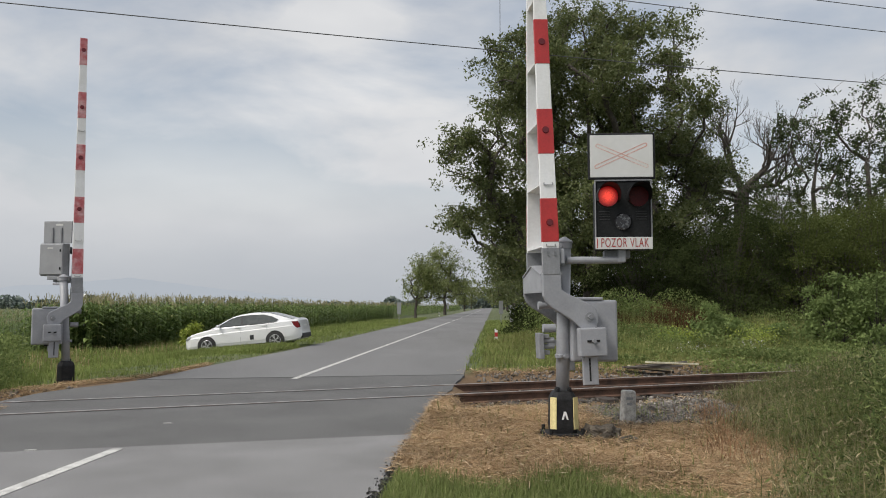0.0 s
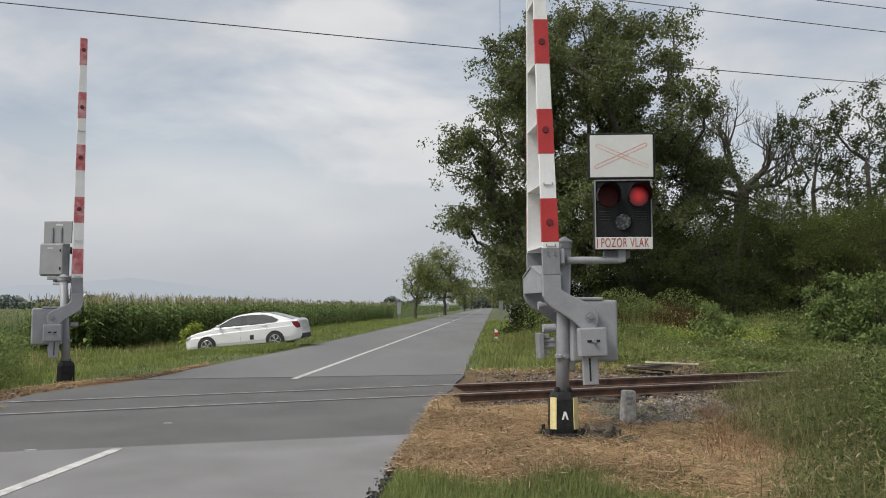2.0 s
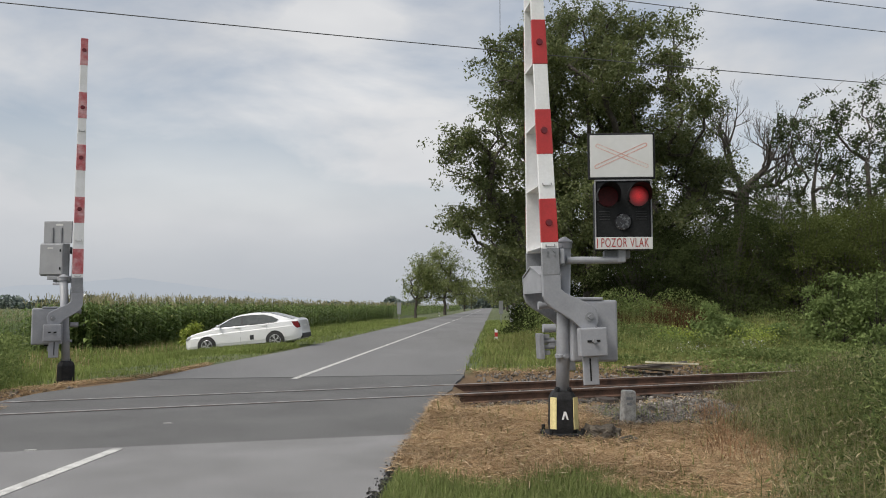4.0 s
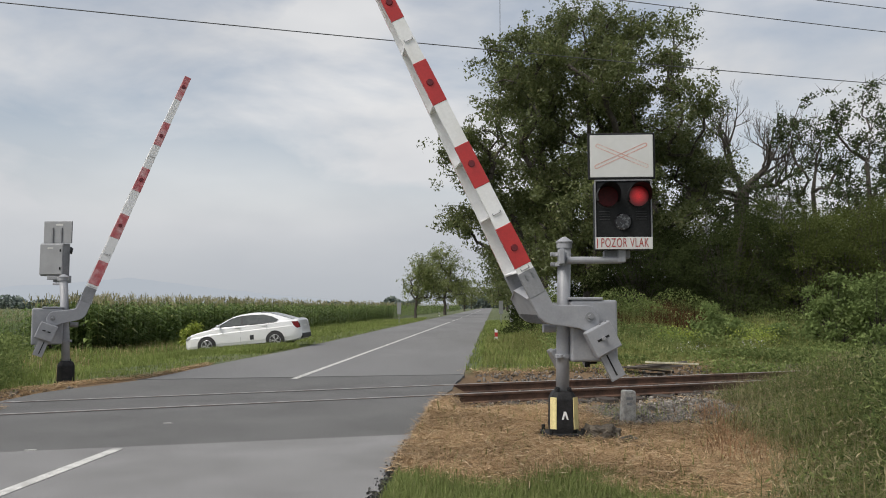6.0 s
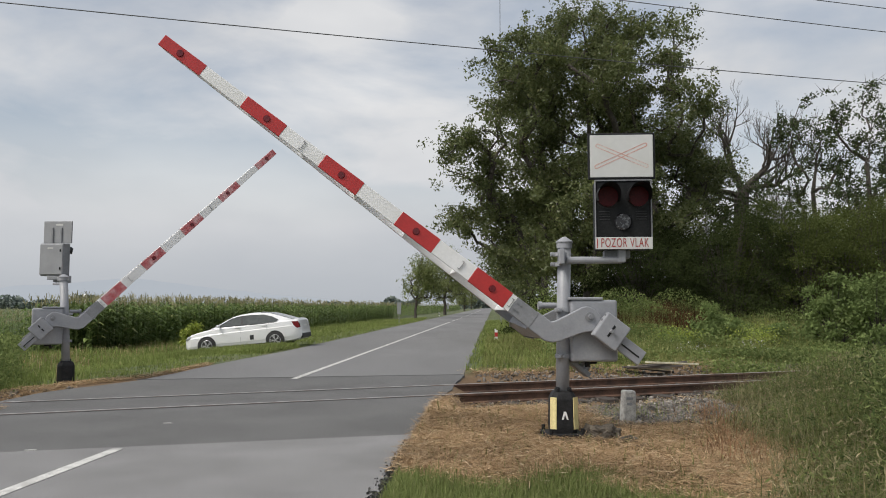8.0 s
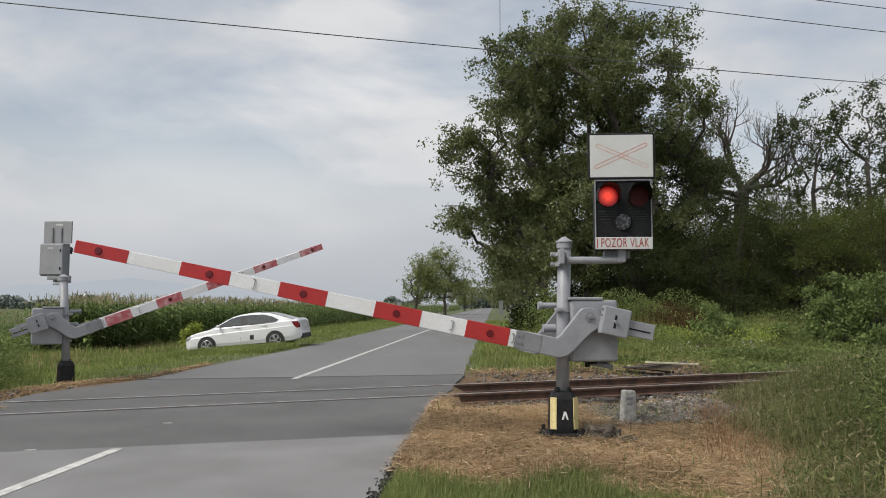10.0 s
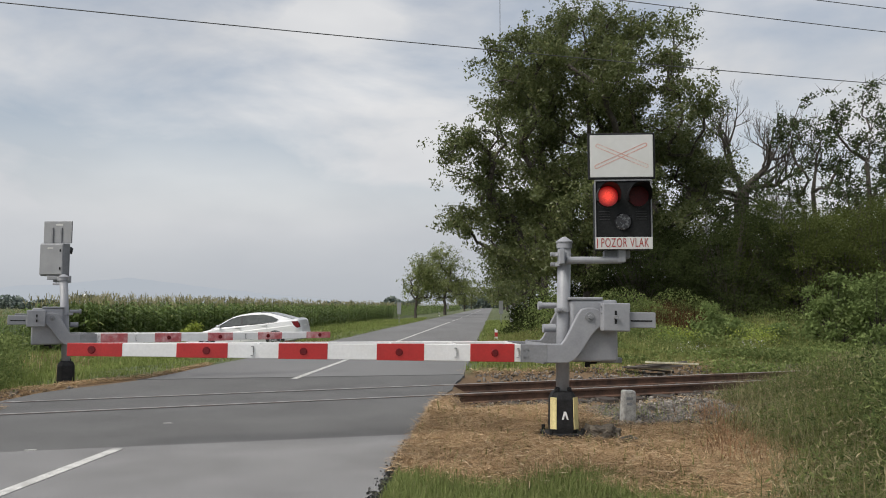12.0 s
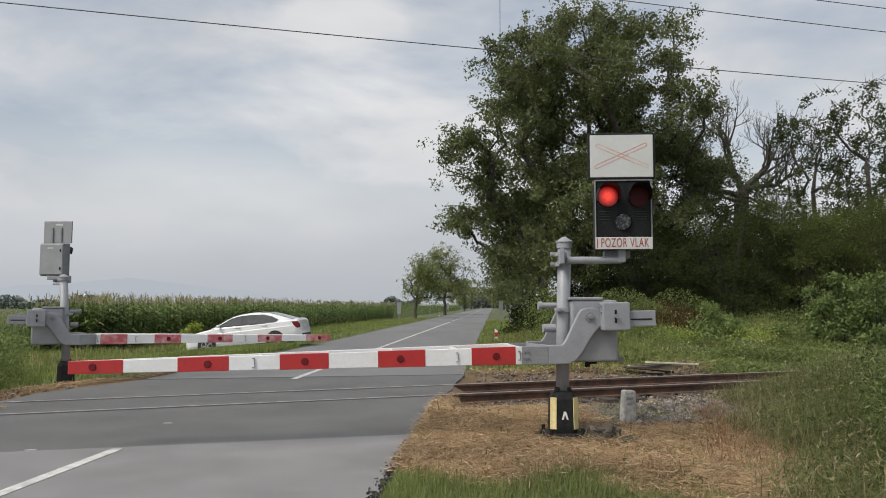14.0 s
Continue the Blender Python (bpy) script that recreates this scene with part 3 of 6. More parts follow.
    add_cyl(bm, (0, FACE_Y * side, 0), (0, (FACE_Y + 0.012) * side, 0), 0.055, n=20)
    add_cyl(bm, (0, (FACE_Y + 0.01) * side, 0), (0, (FACE_Y + 0.04) * side, 0), 0.03, 0.024, n=6)
    part("pivot_nut", bm, M_GREY_D, boom, "hexagonal pivot nut")
    # planks
    part("front_plank", band_bm(0.802, 5.733, front_y, 0.036, side), M_WHITE, boom, "white painted plank")
    part("rear_plank", band_bm(0.802, 5.70, back_y, 0.036, side, 0.002), M_WHITE, boom, "white painted rear plank")
    for s0, s1 in RED_BANDS:
        part("red_band", band_bm(s0, s1, front_y, 0.044, side, 0.004), red, boom, "red band")
        part("rear_band", band_bm(s0, min(s1, 5.69), lambda s: back_y(s) - 0.017, 0.012, side, 0.003), red, boom, "red band")
    for s in DOTS:
        if red is M_RED_OLD and s < 1.5:
            continue
        bm = bmesh.new()
        add_cyl(bm, (s, (FACE_Y - 0.002) * side, BOOM_Z), (s, (FACE_Y + 0.012) * side, BOOM_Z), 0.043, 0.036, n=20)
        part("reflector", bm, M_REFL, boom, "round dark red reflector")
    for s in (0.83, 1.545, 3.79):
        bm = bmesh.new()
        add_box(bm, 0.007, 0.012, 0.09, (s, (FACE_Y + 0.006) * side, BOOM_Z), 0.002)
        for dz in (-0.05, 0.05):
            add_box(bm, 0.03, 0.012, 0.008, (s + 0.012, (FACE_Y + 0.006) * side, BOOM_Z + dz), 0.002)
        part("staple", bm, M_STEEL, boom)
    for s in (0.83, 1.55, 2.28, 3.0, 3.75, 4.5):
        bm = bmesh.new()
        y0, y1 = back_y(s) + 0.02, front_y(s) - 0.02
        prism(bm, [(s - 0.006, BOOM_Z - plank_half(s)), (s + 0.006, BOOM_Z - plank_half(s)), (s + 0.006, BOOM_Z + plank_half(s)), (s - 0.006, BOOM_Z + plank_half(s))], y0 * side, y1 * side)
        part("rib", bm, M_WHITE, boom, "white spacer rib")
    # counterweight
    bm = box_bm(0.325, 0.12, 0.325, (-0.288, (FACE_Y + 0.045) * side, 0.0), 0.014, 2)
    cw = part("counterweight", bm, M_GREY, boom, "grey counterweight box with a slot")
    bm = box_bm(0.025, 0.01, 0.15, (-0.275, (FACE_Y + 0.105) * side, 0.0))
    part("slot", bm, M_BLACK, cw, "dark slot")
    bm = bmesh.new()
    add_cyl(bm, (-0.275, (FACE_Y + 0.10) * side, 0.0), (-0.275, (FACE_Y + 0.15) * side, 0.0), 0.024, n=6)
    part("clamp_bolt", bm, M_GREY_D, cw)
    for z in (0.12, 0.05):
        bm = bmesh.new()
        add_cyl(bm, (-0.14, (FACE_Y + 0.06) * side, z), (-0.11, (FACE_Y + 0.06) * side, z), 0.014, n=8)
        part("set_screw", bm, M_GREY_D, cw)
    bm = bmesh.new()
    prism(bm, [(-0.40, 0.06), (-0.775, 0.06), (-0.775, -0.12), (-0.40, -0.12)], (FACE_Y + 0.0) * side, (FACE_Y + 0.05) * side, 0.008)
    bar = part("weight_bar", bm, M_GREY, boom, "flat slotted weight carrier")
    bm = box_bm(0.26, 0.006, 0.018, (-0.60, (FACE_Y + 0.051) * side, -0.04))
    part("slot", bm, M_BLACK, bar)
    bm = bmesh.new()
    prism(bm, [(-0.13, 0.07), (-0.70, 0.09), (-0.70, -0.08), (-0.13, -0.10)], -0.80 * side, -0.75 * side, 0.008)
    part("rear_weight_bar", bm, M_GREY_D, boom)
    if side > 0:
        bm = bmesh.new()
        add_box(bm, 0.30, 0.20, 0.06, (-0.33, -0.12, -0.515), 0.008)
        add_box(bm, 0.05, 0.08, 0.10, (-0.22, -0.10, -0.46), 0.006)
        add_box(bm, 0.05, 0.08, 0.10, (-0.41, -0.10, -0.46), 0.006)
        add_cyl(bm, (-0.27, -0.10, -0.49), (-0.27, -0.10, -0.35), 0.035, n=12)
        add_cyl(bm, (-0.34, -0.10, -0.49), (-0.34, -0.10, -0.35), 0.03, n=12)
        add_box(bm, 0.07, 0.05, 0.42, (-0.30, -0.10, -0.22), 0.006)
        part("rear_counterweight", bm, M_GREY_D, boom, "small grey rear counterweight bracket")
    return thing, boom


RIGHT_AT = pose(1.40, 9.05, 0.0, rz=180 + 6.73)
LEFT_AT = pose(-7.588, 15.484, -0.12, rz=26.8)
barrier_r, boom_r = barrier(RIGHT_AT, 1, 2.30, M_RED, "grey crossing barrier with a clean red and white boom")
barrier_l, boom_l = barrier(LEFT_AT, -1, 2.24, M_RED_OLD, "grey crossing barrier with a faded red and white boom")

# ---- crossing signals ----


def lamp_mat(name, c, edge, strength, core=0.05):
    """A lit lens, brightest in its middle, with the ribbing of moulded glass."""
    m = glow_mat(name, c, strength)
    n, l = m.node_tree.nodes, m.node_tree.links
    b = n["Principled BSDF"]
    tc = n.new("ShaderNodeTexCoord")
    ln = n.new("ShaderNodeVectorMath")
    ln.operation = "LENGTH"
    l.new(tc.outputs["Object"], ln.inputs[0])
    rp = n.new("ShaderNodeValToRGB")
    rp.color_ramp.elements[0].position, rp.color_ramp.elements[1].position = core, 0.105
    rp.color_ramp.elements[0].color, rp.color_ramp.elements[1].color = (*c, 1), (*edge, 1)
    l.new(ln.outputs["Value"], rp.inputs[0])
    ck = n.new("ShaderNodeTexVoronoi")
    ck.inputs["Scale"].default_value = 75
    l.new(tc.outputs["Object"], ck.inputs[0])
    mr = n.new("ShaderNodeMapRange")
    mr.inputs[3].default_value, mr.inputs[4].default_value = 1.25 * strength, 0.5 * strength
    l.new(ck.outputs["Distance"], mr.inputs[0])
    l.new(mr.outputs[0], b.inputs["Emission Strength"])
    l.new(rp.outputs[0], b.inputs["Emission Color"])
    b.inputs["Base Color"].default_value = (0.1, 0.006, 0.008, 1)
    return m


M_LENS_ON = lamp_mat("lit_red_lens", (1.0, 0.07, 0.04), (0.16, 0.002, 0.002), 1.1, core=0.03)
M_LENS_ON2 = lamp_mat("lit_red_lens_dim", (0.80, 0.025, 0.03), (0.05, 0.001, 0.002), 0.62, core=0.0)
M_LENS_OFF = mat("dark_red_lens", (0.075, 0.004, 0.006), (0.05, 0.003, 0.005), spec=0.2, rough=0.45, scale=40, fine=120)
M_LENS_CLEAR = mat("clear_lens", (0.09, 0.095, 0.10), (0.016, 0.016, 0.018), rough=0.15, scale=26, fine=60, contrast=(0.40, 0.45))
M_SIGN = mat("signal_white", (0.60, 0.60, 0.59), (0.55, 0.55, 0.53), rough=0.55, scale=2.5, fine=20, fine_amt=0.03)
M_SIGNLINE = mat("faded_red_line", (0.52, 0.27, 0.22), (0.58, 0.48, 0.44), rough=0.6, scale=5)
M_TEXT = mat("red_lettering", (0.27, 0.03, 0.03), (0.34, 0.07, 0.06), rough=0.6, scale=20)


M_TRIMS = mat("dull_slat", (0.05, 0.05, 0.052), (0.035, 0.035, 0.036), rough=0.6, scale=20, spec=0.2)


def ring_bar(bm, a, b, w, line, y0, y1):
    """The outline of a bar with rounded ends, from a to b, as a raised line."""
    ax, az = a
    bx, bz = b
    ang = math.atan2(bz - az, bx - ax)
    out, inn = [], []
    for cx, cz, st in ((bx, bz, -90), (ax, az, 90)):
        for k in range(7):
            t = ang + radians(st + 30 * k)
            out.append((cx + math.cos(t) * w / 2, cz + math.sin(t) * w / 2))
            inn.append((cx + math.cos(t) * (w / 2 - line), cz + math.sin(t) * (w / 2 - line)))
    n = len(out)
    o0 = [bm.verts.new((x, y0, z)) for x, z in out]
    i0 = [bm.verts.new((x, y0, z)) for x, z in inn]
    o1 = [bm.verts.new((x, y1, z)) for x, z in out]
    i1 = [bm.verts.new((x, y1, z)) for x, z in inn]
    for k in range(n):
        j = (k + 1) % n
        bm.faces.new((o0[k], o0[j], i0[j], i0[k]))
        bm.faces.new((o0[k], o1[k], o1[j], o0[j]))
        bm.faces.new((i0[k], i0[j], i1[j], i1[k]))
    bmesh.ops.recalc_face_normals(bm, faces=bm.faces)


def signal(at, label, shift=0.0, case=None, stand=0.0):
    """A crossing signal on a side arm; it faces its -y. Returns the thing and its two lamp discs."""
    thing = new("crossing_signal")
    thing.matrix_world = at
    tagged(thing, label, "crossing signal", "crossing signals")
    bm = bmesh.new()
    add_tube(bm, [(0.06, 0, 0), (0.70 + shift, 0, 0)], 0.042, 14)
    add_box(bm, 0.06, 0.24, 0.18, (-0.0, 0.0, 0.04), 0.01)
    if not stand:
        for z in (-0.045, 0.075):
            add_cyl(bm, (0, 0.1, z - 0.022), (0, 0.1, z + 0.022), 0.094, n=20)
            add_box(bm, 0.05, 0.05, 0.045, (-0.098, 0.06, z), 0.006)
            add_cyl(bm, (-0.11, 0.015, z), (-0.11, 0.10, z), 0.011, n=6)
    if stand:
        add_box(bm, 0.07, stand, 0.09, (0.0, stand / 2, 0.03), 0.008)
        add_box(bm, 0.26, 0.05, 0.05, (0.02, stand - 0.02, -0.09), 0.008)
    part("side_arm", bm, M_GREY, thing, "grey tubular side arm", smooth=False)
    bm = bmesh.new()
    add_box(bm, 0.09, 0.09, 0.15, (0.70, 0, 0.045), 0.012)
    part("upright", bm, M_GREY, thing)
    # housing
    bm = box_bm(0.635, 0.26, 0.80, (0.715, 0.04, 0.52), 0.02)
    hs = part("housing", bm, case or M_HOUSING, thing, "black steel lamp housing with a grey rear cabinet")
    bm = box_bm(0.62, 0.05, 0.74, (0.715, 0.185, 0.52), 0.012)
    part("rear_door", bm, M_GREY_BACK, hs, "grey sheet rear door")
    bm = box_bm(0.16, 0.006, 0.03, (0.74, 0.212, 0.80), 0.002)
    part("door_label", bm, M_SIGN, hs, "small pale label")
    for z in (0.30, 0.74):
        bm = box_bm(0.03, 0.03, 0.07, (0.46, 0.215, z), 0.005)
        part("latch", bm, M_BLACK, hs)
    bm = bmesh.new()
    for x in (-0.322, 0.322):
        add_box(bm, 0.012, 0.03, 0.80, (0.715 + x, -0.09, 0.52), 0.003)
    add_box(bm, 0.655, 0.03, 0.014, (0.715, -0.09, 0.925), 0.003)
    part("edge_trim", bm, M_GREY_D, hs, "worn grey edge trim")
    for x, z, r in ((0.535, 0.735, 0.135), (0.885, 0.735, 0.135)):
        bm = bmesh.new()
        n = 24
        prof = []
        for k in range(n + 1):
            a = radians(-25 + 230 * k / n)
            ln = 0.27 * (0.55 + 0.45 * max(0.0, math.sin(a)))
            prof.append((math.cos(a), math.sin(a), ln))
        for (c0, s0, l0), (c1, s1, l1) in zip(prof, prof[1:]):
            for rr, flip in ((r, False), (r - 0.008, True)):
                q = [bm.verts.new((x + c0 * rr, -0.09, z + s0 * rr)), bm.verts.new((x + c1 * rr, -0.09, z + s1 * rr)), bm.verts.new((x + c1 * rr, -0.09 - l1, z + s1 * rr)), bm.verts.new((x + c0 * rr, -0.09 - l0, z + s0 * rr))]
                bm.faces.new(q[::-1] if flip else q)
        bmesh.ops.remove_doubles(bm, verts=bm.verts, dist=1e-5)
        part("visor", bm, M_BLACK, hs, "black lamp visor", smooth=True)
        bm = bmesh.new()
        add_cyl(bm, (x, -0.095, z), (x, -0.08, z), 0.142, n=28)
        part("bezel", bm, M_BLACK, hs)
    bm = bmesh.new()
    add_cyl(bm, (0.71, -0.10, 0.44), (0.71, -0.088, 0.44), 0.105, n=28)
    add_cyl(bm, (0.71, -0.125, 0.44), (0.71, -0.10, 0.44), 0.085, 0.105, n=28)
    part("third_lens", bm, M_LENS_CLEAR, hs, "unlit clear round lens")
    for x in (0.50, 0.92):
        for k in range(4):
            bm = box_bm(0.12, 0.012, 0.008, (x, -0.095, 0.47 + k * 0.03))
            part("vent_slat", bm, M_TRIMS, hs)
    # sign board above
    bm = box_bm(0.78, 0.03, 0.55, (0.705, -0.06, 1.215), 0.012)
    board = part("sign_board", bm, M_BLACK, thing, "black-edged sign board with a zinc back")
    bm = box_bm(0.728, 0.012, 0.50, (0.705, -0.076, 1.215), 0.005)
    part("sign_face", bm, M_SIGN, board, "white face with a faded red crossed outline")
    bm = box_bm(0.77, 0.012, 0.54, (0.705, -0.042, 1.215), 0.004)
    part("sign_back", bm, M_GREY_BACK, board, "bare grey sheet back")
    bm = box_bm(0.20, 0.006, 0.045, (0.66, -0.034, 1.40), 0.002)
    part("sticker", bm, M_SIGN, board, "pale sticker on the back")
    for a, b in (((0.415, 1.09), (0.98, 1.345)), ((0.43, 1.34), (0.99, 1.095))):
        bm = bmesh.new()
        ring_bar(bm, a, b, 0.052, 0.013, -0.0835, -0.080)
        part("cross_outline", bm, M_SIGNLINE, board, "faded red outline of a crossing arm")
    for x in (0.60, 0.84):
        bm = box_bm(0.045, 0.03, 0.5, (x, -0.02, 1.08), 0.005)
        part("strut", bm, M_GREY_D, thing)
    # plate with lettering
    bm = box_bm(0.65, 0.012, 0.14, (0.715, -0.105, 0.190), 0.004)
    plate = part("name_plate", bm, M_SIGN, thing, "white enamel plate with red lettering")
    txt = bpy.data.curves.new("lettering", "FONT")
    txt.body = "POZOR VLAK"
    txt.size, txt.align_x, txt.align_y, txt.extrude = 0.148, "CENTER", "CENTER", 0.0015
    txt.space_character = 1.12
    txt.materials.append(M_TEXT)
    ob = new("lettering", txt)
    ob.parent = plate
    ob.matrix_local = pose(0.722, -0.113, 0.190, 90) @ Matrix.Diagonal((0.56, 1.0, 1.0, 1))
    for k in (-0.33,):
        bm = box_bm(0.012, 0.004, 0.11, (0.715 + k * 0.93, -0.112, 0.190))
        part("plate_bar", bm, M_TEXT, plate)
    bm = bmesh.new()
    add_box(bm, 0.30, 0.16, 0.10, (0.66, 0.12, 0.07), 0.012)
    add_cyl(bm, (0.60, 0.14, -0.03), (0.60, 0.14, 0.05), 0.025, n=10)
    part("terminal_box", bm, M_GREY_D, thing, "cable terminal under the housing")
    lamps = []
    for x, on in ((0.535, M_LENS_ON), (0.885, M_LENS_ON2)):
        bm = bmesh.new()
        prism(bm, [(math.cos(a) * 0.118, math.sin(a) * 0.118) for a in np.linspace(0, 2 * math.pi, 28, endpoint=False)], -0.006, 0.006)
        me = bpy.data.meshes.new("lamp_disc")
        bm.normal_update()
        bm.to_mesh(me)
        bm.free()
        me.materials.append(M_LENS_OFF)
        me.materials.append(on)
        for p in me.polygons:
            p.material_index = 1 if p.normal.y < -0.5 else 0
        ob = new("lamp_disc", me)
        ob.parent = thing
        ob["label"] = "turning red lamp disc, lit on one face"
        ob.location = (x, -0.215 + 0.1, 0.735)
        lamps.append(ob)
    for ob in thing.children:
        if ob.name.split(".")[0] != "side_arm":
            ob.location.x += shift
    return thing, lamps


signal_r, lamps_r = signal(pose(1.39, 8.95, 2.05, rz=-3.8), "black crossing signal with two red lamps and a white sign board")
signal_l, lamps_l = signal(pose(-7.80, 15.86, 2.03, rz=176.2) @ Matrix.Diagonal((0.78, 0.82, 0.84, 1)), "crossing signal on a grey mast, its zinc back turned", shift=-0.36, case=M_GREY_D, stand=0.42)

# ---- plants ----


def leaves_np(centers, sizes, r, aspect=0.5, droop=0.3):
    """Folded four-cornered leaves, one at each centre, in random directions. Returns vertices and faces."""
    n = len(centers)
    a = r.normal(size=(n, 3))
    a[:, 2] -= droop
    a /= np.linalg.norm(a, axis=1, keepdims=True)
    b = np.cross(a, r.normal(size=(n, 3)))
    b /= np.linalg.norm(b, axis=1, keepdims=True) + 1e-9
    c = np.cross(a, b)
    s = np.asarray(sizes)[:, None]
    base = centers - a * s * 0.5
    tip = centers + a * s * 0.5
    m = centers - a * s * 0.05
    l = m + b * s * aspect * 0.5 + c * s * 0.12
    q = m - b * s * aspect * 0.5 + c * s * 0.12
    V = np.stack([base, l, tip, q], 1).reshape(-1, 3)
    F = np.arange(n * 4).reshape(n, 4)
    return V, F


def tube_np(paths, radii, k=5):
    """Tapered tubes along many paths (lists of points). Returns vertices and faces."""
    VV, FF, off = [], [], 0
    ang = np.arange(k) * 2 * np.pi / k
    for pts, rs in zip(paths, radii):
        pts = np.asarray(pts, float)
        d = np.gradient(pts, axis=0)
        d /= np.linalg.norm(d, axis=1, keepdims=True) + 1e-9
        ref = np.where(np.abs(d[:, 2:3]) > 0.9, np.array([[1.0, 0, 0]]), np.array([[0, 0, 1.0]]))
        u = np.cross(d, ref)
        u /= np.linalg.norm(u, axis=1, keepdims=True) + 1e-9
        v = np.cross(d, u)
        rs = np.asarray(rs, float)[:, None, None]
        ring = pts[:, None] + rs * (u[:, None] * np.cos(ang)[None, :, None] + v[:, None] * np.sin(ang)[None, :, None])
        VV.append(ring.reshape(-1, 3))
        n = len(pts)
        i = (np.arange(n - 1)[:, None] * k + np.arange(k)[None])
        j = (np.arange(n - 1)[:, None] * k + (np.arange(k)[None] + 1) % k)
        FF.append(np.stack([i, j, j + k, i + k], -1).reshape(-1, 4) + off)
        off += n * k
    return np.concatenate(VV), np.concatenate(FF)


def tree(base, blobs, seed, leaf_material, label, category="tree", trunk_r=0.4, fork=0.25, n_tips=130, per_tip=260, leaf=0.17, spread=0.75, bare=0.0, extra_twigs=0, taper=0.46, group="", name="tree"):
    """A tree that grows into blobs (centre and radii): each new branch tip joins the nearest older branch, and limbs
    thicken with what they carry; leaves gather round the tips."""
    r = np.random.default_rng(seed)
    base = np.array(base, float)
    vol = np.array([b[1][0] * b[1][1] * b[1][2] for b in blobs])
    pick = r.choice(len(blobs), n_tips, p=vol / vol.sum())
    tips = []
    for i in pick:
        c, rad = np.array(blobs[i][0], float), np.array(blobs[i][1], float)
        d = r.normal(size=3)
        d /= np.linalg.norm(d)
        tips.append(c + d * rad * r.uniform(0.35, 1.0) ** 0.6)
    tips = np.array(tips)
    top = np.mean([b[0] for b in blobs], axis=0)
    H = tips[:, 2].max() - base[2]
    # trunk
    nodes, parent = [base], [-1]
    n_tr = 7
    for k in range(1, n_tr + 1):
        f = k / n_tr
        p = np.array([base[0] + (top[0] - base[0]) * f ** 2 * 0.5, base[1] + (top[1] - base[1]) * f ** 2 * 0.5, base[2] + H * (fork + 0.28) * f])
        p[:2] += r.normal(size=2) * 0.05 * H * 0.1
        nodes.append(p)
        parent.append(k - 1)
    start = max(1, int(n_tr * fork / (fork + 0.28)))
    root = nodes[start]
    order = np.argsort(np.linalg.norm(tips - root, axis=1))
    ends = []
    for i in order:
        t = tips[i]
        arr = np.array(nodes)
        dist = np.linalg.norm(arr - t, axis=1)
        pen = dist + 0.55 * np.maximum(arr[:, 2] - t[2] + 0.15 * H * 0.2, 0) - 0.0
        pen[:start] = 1e9
        j = int(np.argmin(pen + 0.25 * np.linalg.norm(arr - root, axis=1)))
        a = arr[j]
        L = np.linalg.norm(t - a)
        n = max(2, int(L / 0.7))
        last = j
        sag = r.normal(size=3) * 0.09 * L
        for k in range(1, n + 1):
            f = k / n
            p = a + (t - a) * f + sag * math.sin(math.pi * f) + r.normal(size=3) * 0.03 * L * (f < 1)
            p[2] += 0.12 * L * math.sin(math.pi * f)
            nodes.append(p)
            parent.append(last)
            last = len(nodes) - 1
        ends.append(last)
    nodes = np.array(nodes)
    load = np.zeros(len(nodes))
    for e in ends:
        load[e] += 1
    for i in range(len(nodes) - 1, 0, -1):
        load[parent[i]] += load[i]
    rad = np.maximum(trunk_r * (load / load[0]) ** taper, 0.012)
    rad[0] *= 1.35
    paths, radii = [], []
    for i in range(1, len(nodes)):
        p = parent[i]
        paths.append([nodes[p], nodes[i]])
        radii.append([min(rad[p], rad[i] * 1.35) if p > n_tr else min(rad[p], rad[i] * 2.0), rad[i]])
    if extra_twigs:
        for _ in range(extra_twigs):
            e = int(r.integers(n_tr, len(nodes)))
            a = nodes[e]
            d = (a - root) / (np.linalg.norm(a - root) + 1e-6) + r.normal(size=3) * 0.75 + np.array([0, 0, 0.3])
            d /= np.linalg.norm(d)
            L = r.uniform(0.4, 1.2)
            mid = a + d * L * 0.5 + r.normal(size=3) * 0.1
            paths.append([a, mid, mid + d * L * 0.5 + r.normal(size=3) * 0.15])
            radii.append([0.018, 0.012, 0.006])
    big = [i for i in range(len(paths)) if radii[i][0] > 0.10]
    small = [i for i in range(len(paths)) if radii[i][0] <= 0.10]
    V1, F1 = tube_np([paths[i] for i in big], [radii[i] for i in big], 9)
    if small:
        V2, F2 = tube_np([paths[i] for i in small], [radii[i] for i in small], 5)
        V1, F1 = np.concatenate([V1, V2]), np.concatenate([F1, F2 + len(V1)])
    thing = new(name)
    thing.location = base
    tagged(thing, label, category, group)
    np_mesh("trunk", V1 - base, F1, M_BARK, thing, smooth=True)["label"] = "dark bark trunk and limbs"
    use = [e for e in ends if r.random() >= bare]
    C, S = [], []
    for e in use:
        k = int(per_tip * r.uniform(0.5, 1.5))
        c = nodes[e]
        q = nodes[parent[e]]
        sp = spread * r.uniform(0.7, 1.25)
        f = r.random(k)[:, None] ** 0.7
        # small sub-clumps with gaps between them
        subs = r.normal(size=(7, 3)) * sp * np.array([0.85, 0.85, 0.6])
        pts = q + (c - q) * f + subs[r.integers(0, 7, k)] + r.normal(size=(k, 3)) * sp * 0.32
        C.append(pts)
        S.append(leaf * r.uniform(0.6, 1.35, k))
